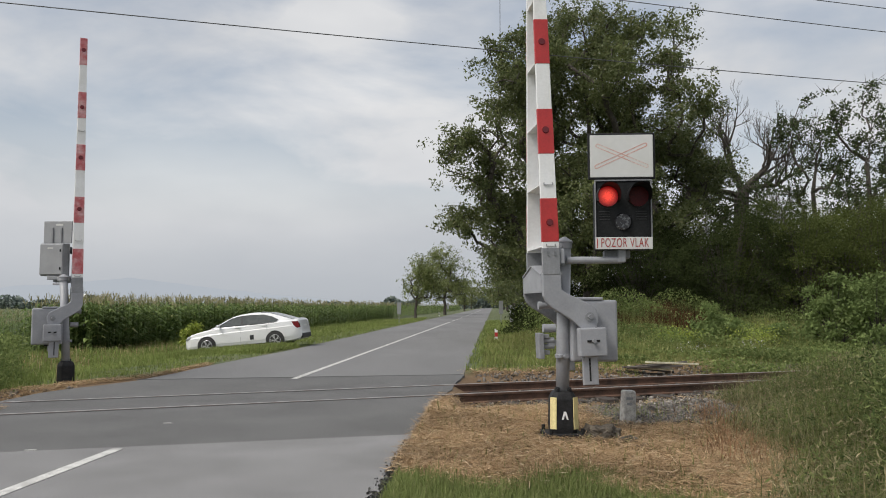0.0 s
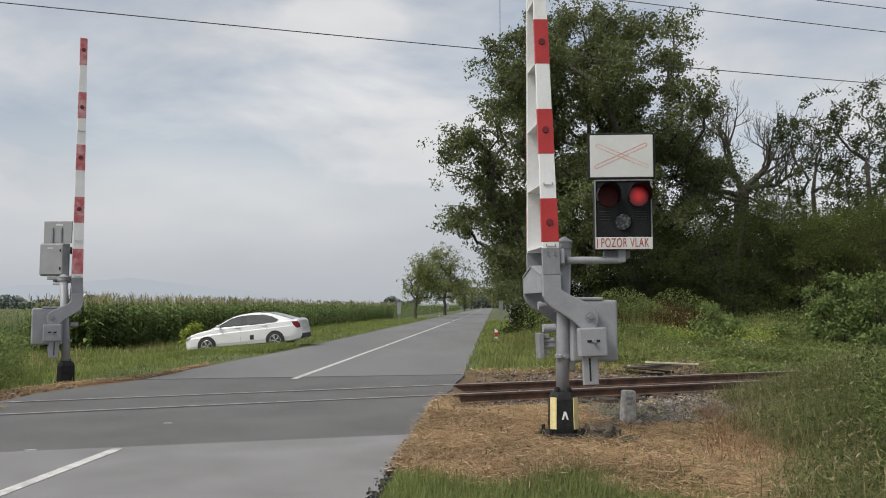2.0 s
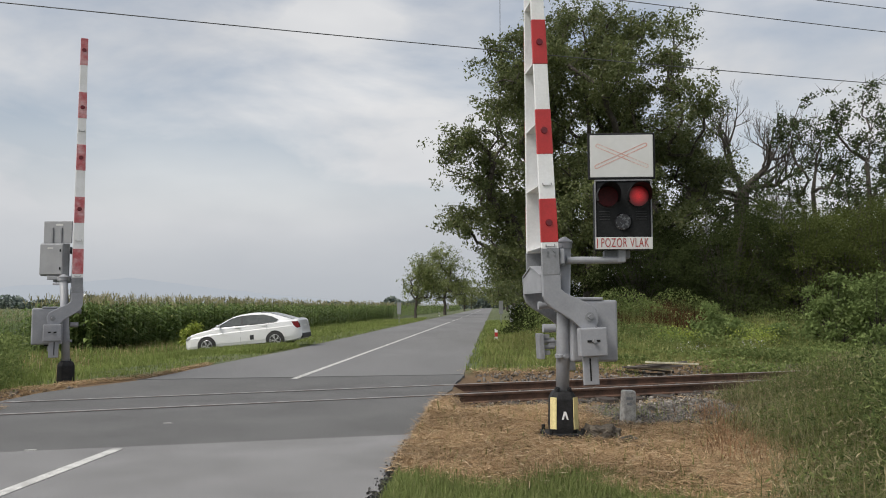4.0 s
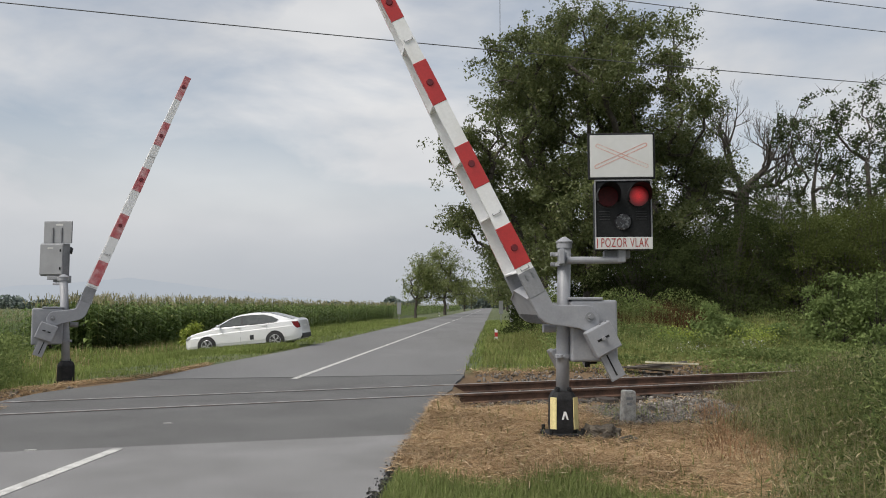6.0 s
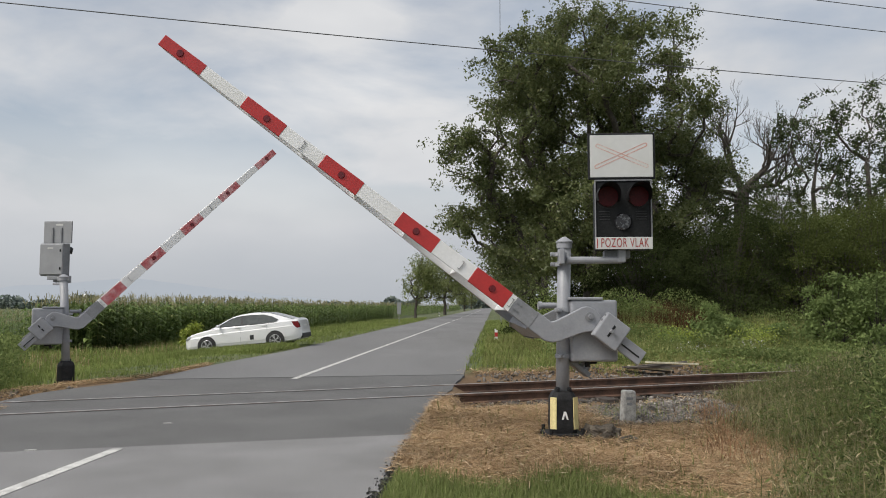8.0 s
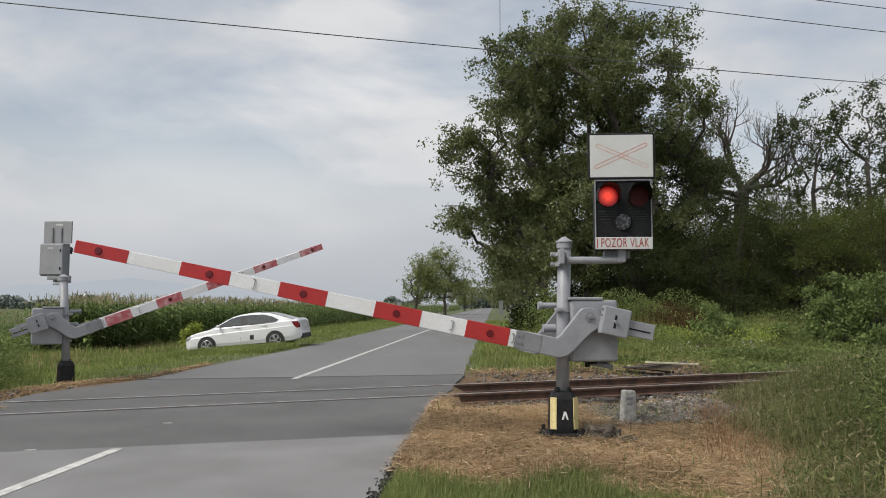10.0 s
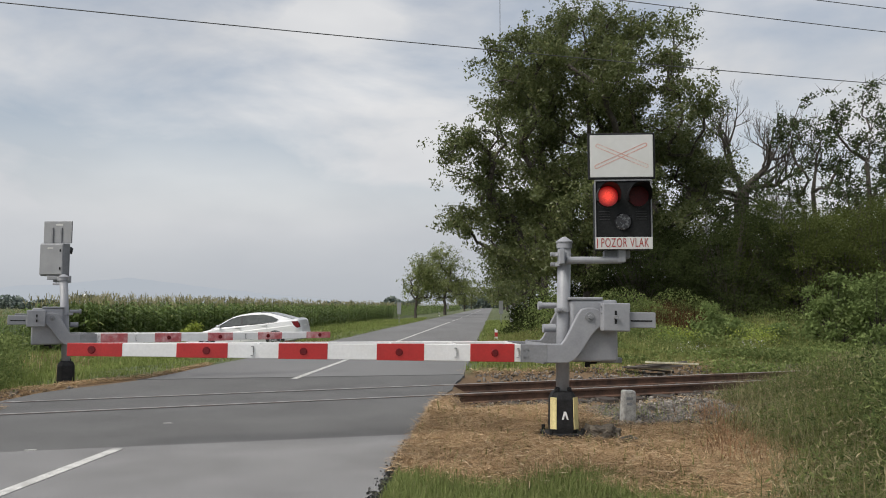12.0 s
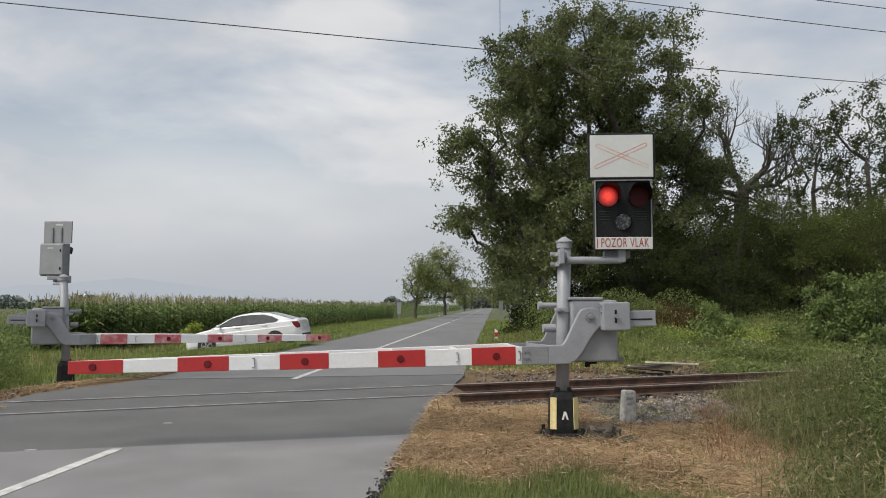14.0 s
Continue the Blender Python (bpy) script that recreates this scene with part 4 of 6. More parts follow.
    if C:
        C, S = np.concatenate(C), np.concatenate(S)
        keep = C[:, 2] > base[2] + 0.4
        V, F = leaves_np(C[keep] - base, S[keep], r)
        np_mesh("crown", V, F, leaf_material, thing)["label"] = "uneven crown of small leaves with gaps"
    return thing


def ray_at(px, py, d):
    """A place d metres ahead, px and py being tangents right of and above the level line of sight."""
    return (px * d, d, 1.52 + py * d)


def blob(x, y, r, d, depth=None, flat=0.85):
    """A crown mass at a bearing: x, y in thousandths right and up, r in thousandths, d metres ahead."""
    return (ray_at(x / 1000, y / 1000, d), (r / 1000 * d, depth or r / 1000 * d, r / 1000 * d * flat))


def dead_tree():
    """An old tree that forks low into crooked bare limbs with fans of upright twigs."""
    r = np.random.default_rng(61)
    base = np.array((18.1, 46.0, -0.2))
    paths, radii, tips = [], [], []

    def limb(p, d, length, rad, depth):
        n = 5
        pts, q, d = [p], p.copy(), d / np.linalg.norm(d)
        for k in range(n):
            d = d + r.normal(size=3) * 0.16 + np.array([0, 0, 0.10 if depth else 0.04])
            d /= np.linalg.norm(d)
            q = q + d * length / n
            pts.append(q.copy())
            if (depth < 3 and k > 0) or (depth == 3 and k > 2):
                for _ in range(2 if depth in (0, 2) and k > 0 else 1):
                    side = d * 0.9 + r.normal(size=3) * 0.55 + np.array([0, 0, 0.45])
                    limb(q, side, length * r.uniform(0.38, 0.62), max(rad * (0.5 - 0.05 * k), 0.008), depth + 1)
        paths.append(pts)
        radii.append(list(np.linspace(rad, max(rad * 0.3, 0.005), n + 1)))
        if depth == 2:
            tips.append(q)

    fork = base + np.array((0.1, 0, 8.6))
    paths.append([base, base + np.array((-0.1, 0, 4.0)), fork])
    radii.append([0.62, 0.5, 0.46])
    for d, length, rad in (((0.45, 0.1, 1.0), 3.9, 0.26), ((-0.12, -0.2, 1.0), 3.8, 0.24), ((1.0, -0.1, 0.42), 3.4, 0.2), ((-1.0, 0.1, 0.30), 4.2, 0.2), ((-0.9, -0.3, 0.02), 3.6, 0.13), ((0.8, 0.3, 0.1), 3.0, 0.1)):
        limb(fork - np.array((0, 0, r.uniform(0, 0.5))), np.array(d), length, rad, 0)
    thing = new("tree")
    thing.location = base
    tagged(thing, "old half-dead tree with bare branching twigs", "tree")
    V, F = tube_np(paths, radii, 5)
    np_mesh("trunk", V - base, F, M_BARK, thing, smooth=True)["label"] = "dark crooked trunk and bare limbs"
    pick = np.array(tips)[r.random(len(tips)) < 0.06]
    C = np.repeat(pick, 14, 0) + r.normal(size=(len(pick) * 14, 3)) * 0.22
    V, F = leaves_np(C - base, 0.14 * r.uniform(0.6, 1.3, len(C)), r)
    np_mesh("crown", V, F, L_SPARSE, thing)["label"] = "few remaining clumps of leaves"


# the big roadside walnut
D = 38.0
W = [(108, 334, 52), (190, 349, 63), (280, 350, 56), (88, 256, 54), (182, 238, 81), (279, 252, 70), (32, 186, 45), (101, 156, 74), (47, 114, 45), (197, 134, 81), (301, 164, 70), (80, 70, 38), (160, 67, 52), (340, 252, 37), (256, 82, 50), (235, 374, 38), (345, 172, 42), (305, 105, 52), (102, 322, 38), (94, 285, 42), (140, 300, 60), (235, 300, 60), (140, 372, 34)]
BLOBS = []
for i, (x, y, r_) in enumerate(W):
    BLOBS.append(blob(x, y, r_, D + (-1.5, 1.5, 0.5, -2.0, 2.5, 0)[i % 6], depth=r_ / 1000 * D + 0.6))
tree((7.55, 38, -0.2), BLOBS, 3, L_WALNUT, "large dark green walnut tree beside the road", trunk_r=0.55, fork=0.22, n_tips=560, per_tip=310, leaf=0.165, spread=0.50)
# row of roadside trees further on, same side
for i, (y, dx, h) in enumerate(((60, 6.2, 13), (78, 6.0, 12), (100, 6.4, 12), (128, 6.0, 12), (165, 6.3, 12), (215, 6, 12), (280, 6, 12))):
    x = road_mid(y) + 3.4 + dx - 1.5
    bl = [((x + a, y + b, h * c), (2.6, 2.6, 2.3)) for a, b, c in ((-1.6, 0, 0.45), (1.5, 1, 0.5), (0, -1, 0.72), (-0.8, 1, 0.85), (1.2, 0, 0.75), (-2.2, 0.5, 0.3))]
    tree((x, y, -0.3), bl, 20 + i, L_WALNUT if i < 3 else L_LANE, "dark green roadside tree in a row", trunk_r=0.3, n_tips=60 if i < 3 else 40, per_tip=190 if i < 3 else 120, leaf=0.24 + 0.05 * i, spread=0.9, group="roadside trees")
# opposite side of the road
for i, (y, x, h, w, n) in enumerate(((96, -2.45, 7.6, 1.35, 55), (128, 0.35, 10.9, 3.3, 120), (235, 6.6, 8.6, 3.0, 50), (340, 12.6, 13.0, 5.5, 70), (430, 17.6, 13.0, 6.0, 50))):
    bl = [((x + a * w, y + b * w, h * c), (w * 0.75, w * 0.75, w * 0.7)) for a, b, c in ((-0.6, 0, 0.55), (0.7, 0.2, 0.6), (0, -0.3, 0.85), (-0.3, 0.3, 0.75), (0.5, 0, 0.4), (-0.7, 0.1, 0.42))]
    tree((x - (1.0 if i == 0 else 0), y, -0.3), bl, 40 + i, L_LANE, "slender leaning young roadside tree" if i == 0 else "rounded light green roadside tree", trunk_r=0.16 if i == 0 else 0.25, fork=0.3, n_tips=n, per_tip=120, leaf=0.24 + 0.03 * i, spread=0.7, group="lane trees")
# half-dead old tree and thin trees on the far right
dead_tree()
bl = [blob(365, 150, 45, 44), blob(330, 120, 50, 44), blob(430, 150, 40, 44), blob(315, 190, 40, 44)]
tree((16.0, 44, -0.2), bl, 62, L_SPARSE, "straggling dark tree behind the hedge", trunk_r=0.2, taper=0.62, fork=0.2, n_tips=55, per_tip=85, leaf=0.16, spread=0.5)
for i, (x, y0) in enumerate(((490, 44), (560, 42), (625, 43))):
    bl = [blob(x - 20, 230, 34, y0), blob(x + 25, 200, 34, y0), blob(x - 35, 165, 30, y0), blob(x + 15, 275, 26, y0), blob(x + 35, 150, 32, y0), blob(x + 5, 120, 40, y0)]
    if i == 1:
        bl += [blob(x + 10, 300, 22, y0), blob(x - 10, 260, 30, y0)]
    tree((x / 1000 * y0, y0, -0.2), bl, 70 + i, L_SPARSE, "thin open tree with sparse clumps of leaves", trunk_r=0.22, fork=0.4, n_tips=70, per_tip=95, leaf=0.17, spread=0.36, bare=0.12, extra_twigs=120, taper=0.66, group="thin trees")


def shrub(base, rad, top, seed, material, label, n=5000, leaf=0.12, group="", name="shrub"):
    """A dense bush: short stems and a shell of leaf clumps."""
    r = np.random.default_rng(seed)
    base = np.array(base, float)
    k = max(14, n // 150)
    d = r.normal(size=(k, 3))
    d /= np.linalg.norm(d, axis=1, keepdims=True)
    d[:, 2] = np.abs(d[:, 2]) * 1.3 - 0.45
    ctr = np.array([0, 0, top * 0.42])
    lump = 1 + 0.30 * np.sin(d[:, 0] * 5 + seed) * np.cos(d[:, 1] * 4 + seed * 2) + r.normal(size=k) * 0.08
    tips = ctr + d * np.array([rad, rad, top * 0.55]) * (lump * r.uniform(0.62, 1.0, k))[:, None]
    thing = new(name)
    thing.location = base
    tagged(thing, label, "bush", group)
    paths = [[np.array([r.normal() * 0.2, r.normal() * 0.2, -0.1]), t * np.array([0.4, 0.4, 0.55]), t] for t in tips]
    V, F = tube_np(paths, [[0.035, 0.022, 0.008]] * k, 4)
    np_mesh("stem", V, F, M_BARK, thing)
    per = n // k
    cs = np.repeat(tips, per, 0) + r.normal(size=(k * per, 3)) * (0.08 * rad + 0.08) * np.array([1.1, 1.1, 0.7])
    cs[:, 2] = np.maximum(cs[:, 2], 0.03)
    V, F = leaves_np(cs, leaf * r.uniform(0.6, 1.4, len(cs)), r, aspect=0.5)
    np_mesh("foliage", V, F, material, thing)["label"] = "dense green foliage"
    return thing


def spray_shrub(base, rad, top, seed, material, label, sprays=120, per=250, leaf=0.085, group="", name="hedge_shrub"):
    """A tall shrub whose leaves hang in flat drooping sprays, overhanging a bare dark foot."""
    r = np.random.default_rng(seed)
    thing = new(name)
    thing.location = base
    tagged(thing, label, "bush", group)
    az = r.uniform(0, 2 * np.pi, sprays)
    f = r.random(sprays) ** 0.75
    z = top * (0.14 + 0.74 * f) * (1 + 0.10 * np.sin(az * 2 + seed * 1.7))
    shape = np.where(f < 0.45, 0.62 + 0.38 * f / 0.45, np.sqrt(np.maximum(1 - ((f - 0.45) / 0.62) ** 2, 0.05)))
    lump = 1 + 0.26 * np.sin(az * 3 + seed) * np.cos(f * 7 + seed) + r.normal(size=sprays) * 0.10
    out = np.stack([np.cos(az), np.sin(az), np.zeros(sprays)], 1)
    tan = np.stack([-np.sin(az), np.cos(az), np.zeros(sprays)], 1)
    root = out * (rad * shape * lump * 0.62)[:, None] + np.array([0, 0, 1.0]) * z[:, None]
    stems = [[np.array([r.normal() * 0.35, r.normal() * 0.35, -0.1]), p * np.array([0.45, 0.45, 0.6]), p] for p in root]
    V, F = tube_np(stems, [[0.05, 0.03, 0.01]] * sprays, 4)
    np_mesh("stem", V, F, M_BARK, thing)
    n = sprays * per
    i = np.repeat(np.arange(sprays), per)
    u = r.random(n) ** 0.7
    v = r.normal(size=n) * 0.30 * (1.15 - 0.6 * u)
    ln = (rad * 0.42 * r.uniform(0.7, 1.3, sprays))[i]
    lift = r.uniform(0.0, 0.5, sprays)[i]
    c = root[i] + out[i] * (u * ln)[:, None] + tan[i] * (v * rad * 0.5)[:, None]
    c[:, 2] += ln * (lift * u - 0.45 * u * u) + r.normal(size=n) * 0.17 - np.abs(v) * 0.25
    c[:, 2] = np.maximum(c[:, 2], 0.05)
    V, F = leaves_np(c, leaf * r.uniform(0.6, 1.4, n), r, aspect=0.5, droop=0.5)
    np_mesh("foliage", V, F, material, thing)["label"] = "drooping sprays of small green leaves"
    return thing


# hedge of tall shrubs behind the track
H_ROWS = [(260, 36, 2.6, 5.4), (320, 37, 2.8, 6.2), (372, 36, 2.9, 6.3), (420, 37, 3.0, 6.4), (470, 35.5, 3.0, 6.5), (520, 36, 3.1, 6.5), (572, 35, 3.1, 6.4), (625, 36, 3.2, 6.6), (680, 36, 3.3, 6.8), (290, 40, 3, 5.2), (440, 41, 3.2, 6.6), (530, 41, 3.3, 6.9), (615, 41, 3.4, 7.1), (215, 40, 2.4, 3.4), (350, 42, 3.0, 5.8)]
for i, (x, y, rad, top) in enumerate(H_ROWS):
    spray_shrub((x / 1000 * y, y, -0.3), rad * 1.05, top * 1.08, 100 + i, L_HEDGE2 if i in (4, 5, 6, 7, 11, 12) else L_HEDGE, "tall dense green hedge shrub behind the track", group="hedge shrubs")
# lighter bushes before it
for i, (x, y, rad, top, n) in enumerate(((358, 27.5, 0.9, 1.9, 2600), (508, 26.5, 1.15, 3.1, 4200), (565, 26.0, 1.35, 3.2, 4800), (610, 24.0, 1.0, 2.6, 2600), (440, 27, 0.7, 1.3, 1300))):
    shrub((x / 1000 * y, y, -0.25), rad, top, 140 + i, L_BUSH, "fresh light green leafy bush", n=n, leaf=0.13, group="light bushes")
for i, (x, y, rad, top) in enumerate(((120, 41, 1.6, 2.6), (150, 36, 1.5, 2.4), (205, 34, 1.6, 2.6), (175, 44, 2.0, 3.0))):
    shrub((x / 1000 * y, y, -0.3), rad, top, 160 + i, L_HEDGE if i != 2 else L_BUSH, "low green bush under the big tree", n=5000, leaf=0.13, group="undergrowth bushes")
shrub((-0.327 * 33, 33, -0.42), 0.42, 1.28, 170, L_YELLOW, "yellow-green flowering bush at the field edge", n=2600, leaf=0.09)

# ---- grasses ----


def blades(name, xy, hgt, width, material, label, r, lean=0.35, z=None, segs=2, kind="stuff", category="grass"):
    """Bent tapering blades, one at each place, joined into one sheet of growth."""
    n = len(xy)
    h = np.asarray(hgt)[:, None]
    w = np.asarray(width)[:, None]
    a = r.uniform(0, 2 * np.pi, n)
    d = np.stack([np.cos(a), np.sin(a), np.zeros(n)], 1)
    s = np.stack([-np.sin(a), np.cos(a), np.zeros(n)], 1)
    zz = height(xy[:, 0], xy[:, 1]) if z is None else z
    p0 = np.concatenate([xy, zz[:, None] - 0.02], 1)
    up = np.array([[0, 0, 1.0]])
    ln = np.abs(r.normal(size=(n, 1))) * lean
    p1 = p0 + up * h * 0.55 + d * h * ln * 0.35
    p2 = p0 + up * h * np.sqrt(np.maximum(1 - ln ** 2 * 0.6, 0.1)) + d * h * ln * 1.0
    V = np.stack([p0 - s * w / 2, p0 + s * w / 2, p1 + s * w * 0.42, p1 - s * w * 0.42, p2], 1).reshape(-1, 3)
    i = np.arange(n)[:, None] * 5
    Q = i + np.array([[0, 1, 2, 3]])
    T = i + np.array([[3, 2, 4]])
    ob = np_mesh(name, V, [Q, T], material)
    return tagged(ob, label, category, kind=kind)


def scatter(n, box, keep, r):
    x = r.uniform(box[0], box[1], n)
    y = r.uniform(box[2], box[3], n)
    k = keep(x, y)
    if k.dtype != bool:
        k = r.random(n) < k
    return np.stack([x[k], y[k]], 1)


def off_road(x, y):
    return x - road_mid(y)


def lying(name, xy, ln, width, material, label, r, lift=0.05, category="straw"):
    """Cut stalks that lie about, crossing one another."""
    n = len(xy)
    a = r.uniform(0, 2 * np.pi, n)
    t = r.normal(size=n) * 0.22
    d = np.stack([np.cos(a) * np.cos(t), np.sin(a) * np.cos(t), np.sin(t)], 1)
    s = np.stack([-np.sin(a), np.cos(a), r.normal(size=n) * 0.3], 1)
    c = np.concatenate([xy, (height(xy[:, 0], xy[:, 1]) + r.uniform(0.0, lift, n))[:, None]], 1)
    L, w = ln[:, None], width[:, None]
    b = c + np.array([[0, 0, 1.0]]) * L * r.uniform(-0.02, 0.10, (n, 1))
    V = np.stack([c - d * L / 2 - s * w / 2, c - d * L / 2 + s * w / 2, b + s * w / 2, b - s * w / 2, c + d * L / 2], 1).reshape(-1, 3)
    i = np.arange(n)[:, None] * 5
    ob = np_mesh(name, V, [i + np.array([[0, 1, 2, 3]]), i + np.array([[3, 2, 4]])], material)
    return tagged(ob, label, category, kind="stuff")


def grow():
    r = np.random.default_rng(11)
    # mown straw round the barriers and along the track
    xy = scatter(250000, (-0.8, 5.0, 4.9, 13.2), lambda x, y: dryness(x, y) * (off_road(x, y) > 3.0) * (np.hypot(x - 1.40, y - 9.05) > 0.30) * (0.15 + 0.85 * (x * TN[0] + y * TN[1] < RAIL_NEAR - 0.9)) * (1 - 0.96 * smooth_step(1.8, 2.3, x) * smooth_step(9.6, 10.4, y + 0.2 * x)), r)
    lying("mown_straw", xy, 0.06 + 0.22 * r.random(len(xy)) ** 1.8, r.uniform(0.002, 0.006, len(xy)), L_STRAW, "dry yellow-brown mown straw lying beside the barrier", r, lift=0.09)
    xy = scatter(110000, (-14, -5.5, 9.5, 21), lambda x, y: dryness(x, y) * (off_road(x, y) < -half_l(y) - 0.02), r)
    lying("mown_straw", xy, r.uniform(0.08, 0.3, len(xy)), r.uniform(0.004, 0.01, len(xy)), L_STRAW, "dry straw strip along the road edge", r, lift=0.06)
    xy = scatter(45000, (0.4, 11, 14.4, 21), lambda x, y: dryness(x, y) * (x * TN[0] + y * TN[1] > RAIL_FAR + 1.9 + 0.2 * np.sin(x * 2.7)), r)
    lying("mown_straw", xy, r.uniform(0.08, 0.3, len(xy)), r.uniform(0.004, 0.01, len(xy)), L_STRAW, "dry straw strip beyond the track", r, lift=0.08)
    # green grass at the camera's side of the straw
    xy = scatter(90000, (-0.9, 4.2, 4.8, 8.0), lambda x, y: (1 - dryness(x, y)) * (off_road(x, y) > 3.12) * (y < 7.2 + 0.3 * np.sin(x * 2.3)) * (x < 2.2), r)
    blades("verge_grass", xy, r.uniform(0.06, 0.17, len(xy)), r.uniform(0.004, 0.007, len(xy)), L_GRASS, "short fresh green verge grass", r, lean=0.6)
    xy = scatter(16000, (-0.3, 4.5, 6.6, 12.0), lambda x, y: 0.10 * dryness(x, y) + 0.5 * np.exp(-((x - 2.9) ** 2 + (y - 8.7) ** 2) / 0.05) + 0.4 * np.exp(-((x - 2.6) ** 2 + (y - 10.7) ** 2) / 0.12), r)
    blades("green_tufts", xy, r.uniform(0.08, 0.22, len(xy)), r.uniform(0.005, 0.009, len(xy)), L_GRASS, "scattered green grass tufts in straw", r, lean=0.6)
    # tall grass and weeds in the right foreground
    def tall_zone(x, y):
        edge = 2.5 + 0.29 * (y - 6) + 0.25 * np.sin(y * 1.9) + 0.12 * np.sin(y * 5.3)
        d = x * TN[0] + y * TN[1]
        return smooth_step(0.0, 0.9, x - edge) * (d < RAIL_NEAR - 0.5) * (y > 3.6)
    xy = scatter(85000, (2.3, 9.5, 3.8, 15.0), tall_zone, r)
    xx, yy = xy[:, 0], xy[:, 1]
    near = 1 - 0.62 * smooth_step(-3.2, -1.4, xx * TN[0] + yy * TN[1] - RAIL_NEAR)
    h = (0.32 + 0.52 * smooth_step(0.2, 2.2, xx - 2.25 - 0.29 * (yy - 6))) * r.uniform(0.4, 1.3, len(xy)) * near
    blades("tall_grass", xy, h, r.uniform(0.003, 0.008, len(xy)), L_TALL, "tall seeding grass and weeds, green with dry stalks", r, lean=1.15)
    xy = scatter(8000, (2.3, 9.0, 4.2, 13.0), tall_zone, r)
    near = 1 - 0.6 * smooth_step(-3.2, -1.4, xy[:, 0] * TN[0] + xy[:, 1] * TN[1] - RAIL_NEAR)
    blades("dry_stalks", xy, r.uniform(0.25, 0.8, len(xy)) * near, r.uniform(0.002, 0.0045, len(xy)), L_SEED, "thin dry seed stalks", r, lean=1.0)
    xy = scatter(26000, (2.3, 9.0, 4.2, 13.0), lambda x, y: tall_zone(x + 0.2, y) * (0.35 + 0.65 * (np.sin(x * 1.7 + y) * np.sin(y * 2.3) > 0)), r)
    near = 1 - 0.6 * smooth_step(-3.2, -1.4, xy[:, 0] * TN[0] + xy[:, 1] * TN[1] - RAIL_NEAR)
    blades("dry_blades", xy, r.uniform(0.2, 0.62, len(xy)) * near, r.uniform(0.003, 0.007, len(xy)), L_SEED, "bent pale dry grass blades among green ones", r, lean=1.3)
    # seed heads and weed leaves among them
    xy = scatter(85000, (2.3, 9.0, 4.2, 13.0), lambda x, y: tall_zone(x - 0.1, y), r)
    xx, yy = xy[:, 0], xy[:, 1]
    near = 1 - 0.6 * smooth_step(-3.2, -1.4, xx * TN[0] + yy * TN[1] - RAIL_NEAR)
    z = height(xx, yy) + r.uniform(0.03, 0.62, len(xy)) * (0.5 + 0.7 * smooth_step(0.3, 2.5, xx - 2.25 - 0.29 * (yy - 6))) * near
    V, F = leaves_np(np.stack([xx, yy, z], 1), r.uniform(0.03, 0.09, len(xy)), r, aspect=0.21)
    tagged(np_mesh("weed_leaves", V, F, L_FLECK), "leafy green weeds among tall grass", "weeds", kind="stuff")
    xy = scatter(34000, (2.3, 9.0, 4.2, 13.0), lambda x, y: tall_zone(x - 0.1, y) * (0.4 + 0.6 * (np.sin(x * 2.1) * np.sin(y * 1.7 + x) > -0.1)), r)
    xx, yy = xy[:, 0], xy[:, 1]
    near = 1 - 0.6 * smooth_step(-3.2, -1.4, xx * TN[0] + yy * TN[1] - RAIL_NEAR)
    z = height(xx, yy) + r.uniform(0.12, 0.76, len(xy)) * (0.55 + 0.6 * smooth_step(0.3, 2.5, xx - 2.25 - 0.29 * (yy - 6))) * near
    V, F = leaves_np(np.stack([xx, yy, z], 1), r.uniform(0.025, 0.085, len(xy)), r, aspect=0.16, droop=-0.5)
    tagged(np_mesh("seed_heads", V, F, L_SEED), "pale grey-green grass seed heads", "grass", kind="stuff")
    xy = scatter(38000, (3.4, 5.6, 5.4, 8.2), lambda x, y: smooth_step(0.0, 0.35, x - 0.52 * y - 0.12 * np.sin(y * 6)), r)
    z = height(xy[:, 0], xy[:, 1]) + r.uniform(0.1, 1.25, len(xy)) * r.uniform(0.8, 1.0, len(xy))
    V, F = leaves_np(np.concatenate([xy, z[:, None]], 1), r.uniform(0.03, 0.08, len(xy)), r, aspect=0.22)
    tagged(np_mesh("tall_weeds", V, F, L_FLECK), "shoulder-high leafy weeds at the path side", "weeds", kind="stuff")
    # strip beyond the track, rising to the hedge
    def beyond(x, y):
        d = x * TN[0] + y * TN[1] - RAIL_FAR
        return (off_road(x, y) > 3.7) * np.maximum(smooth_step(2.2, 4.2, d), smooth_step(8.5, 10.5, off_road(x, y)) * smooth_step(0.5, 1.4, d)) * (y < 37)
    xy = scatter(190000, (0.5, 32, 16, 37), beyond, r)
    xx, yy = xy[:, 0], xy[:, 1]
    d = xx * TN[0] + yy * TN[1] - RAIL_FAR
    rise = smooth_step(3, 12, d) * smooth_step(4.5, 8.0, off_road(xx, yy))
    patch = 0.75 + 0.35 * np.sin(xx * 0.9 + yy * 0.5) * np.sin(yy * 0.8 - xx * 0.3)
    blades("wild_grass", xy, (0.24 + 0.95 * rise) * patch * r.uniform(0.5, 1.3, len(xy)), r.uniform(0.008, 0.018, len(xy)), L_MEADOW, "wild olive-green grass beyond the track", r, lean=0.6)
    xy = scatter(300000, (3, 28, 18, 36), lambda x, y: beyond(x, y) * smooth_step(4.5, 8.0, off_road(x, y)) * smooth_step(0.25, 0.6, 0.5 + 0.5 * np.sin(x * 0.7 + 1.2 * np.sin(y * 0.6)) * np.sin(y * 0.9 + x * 0.2)), r)
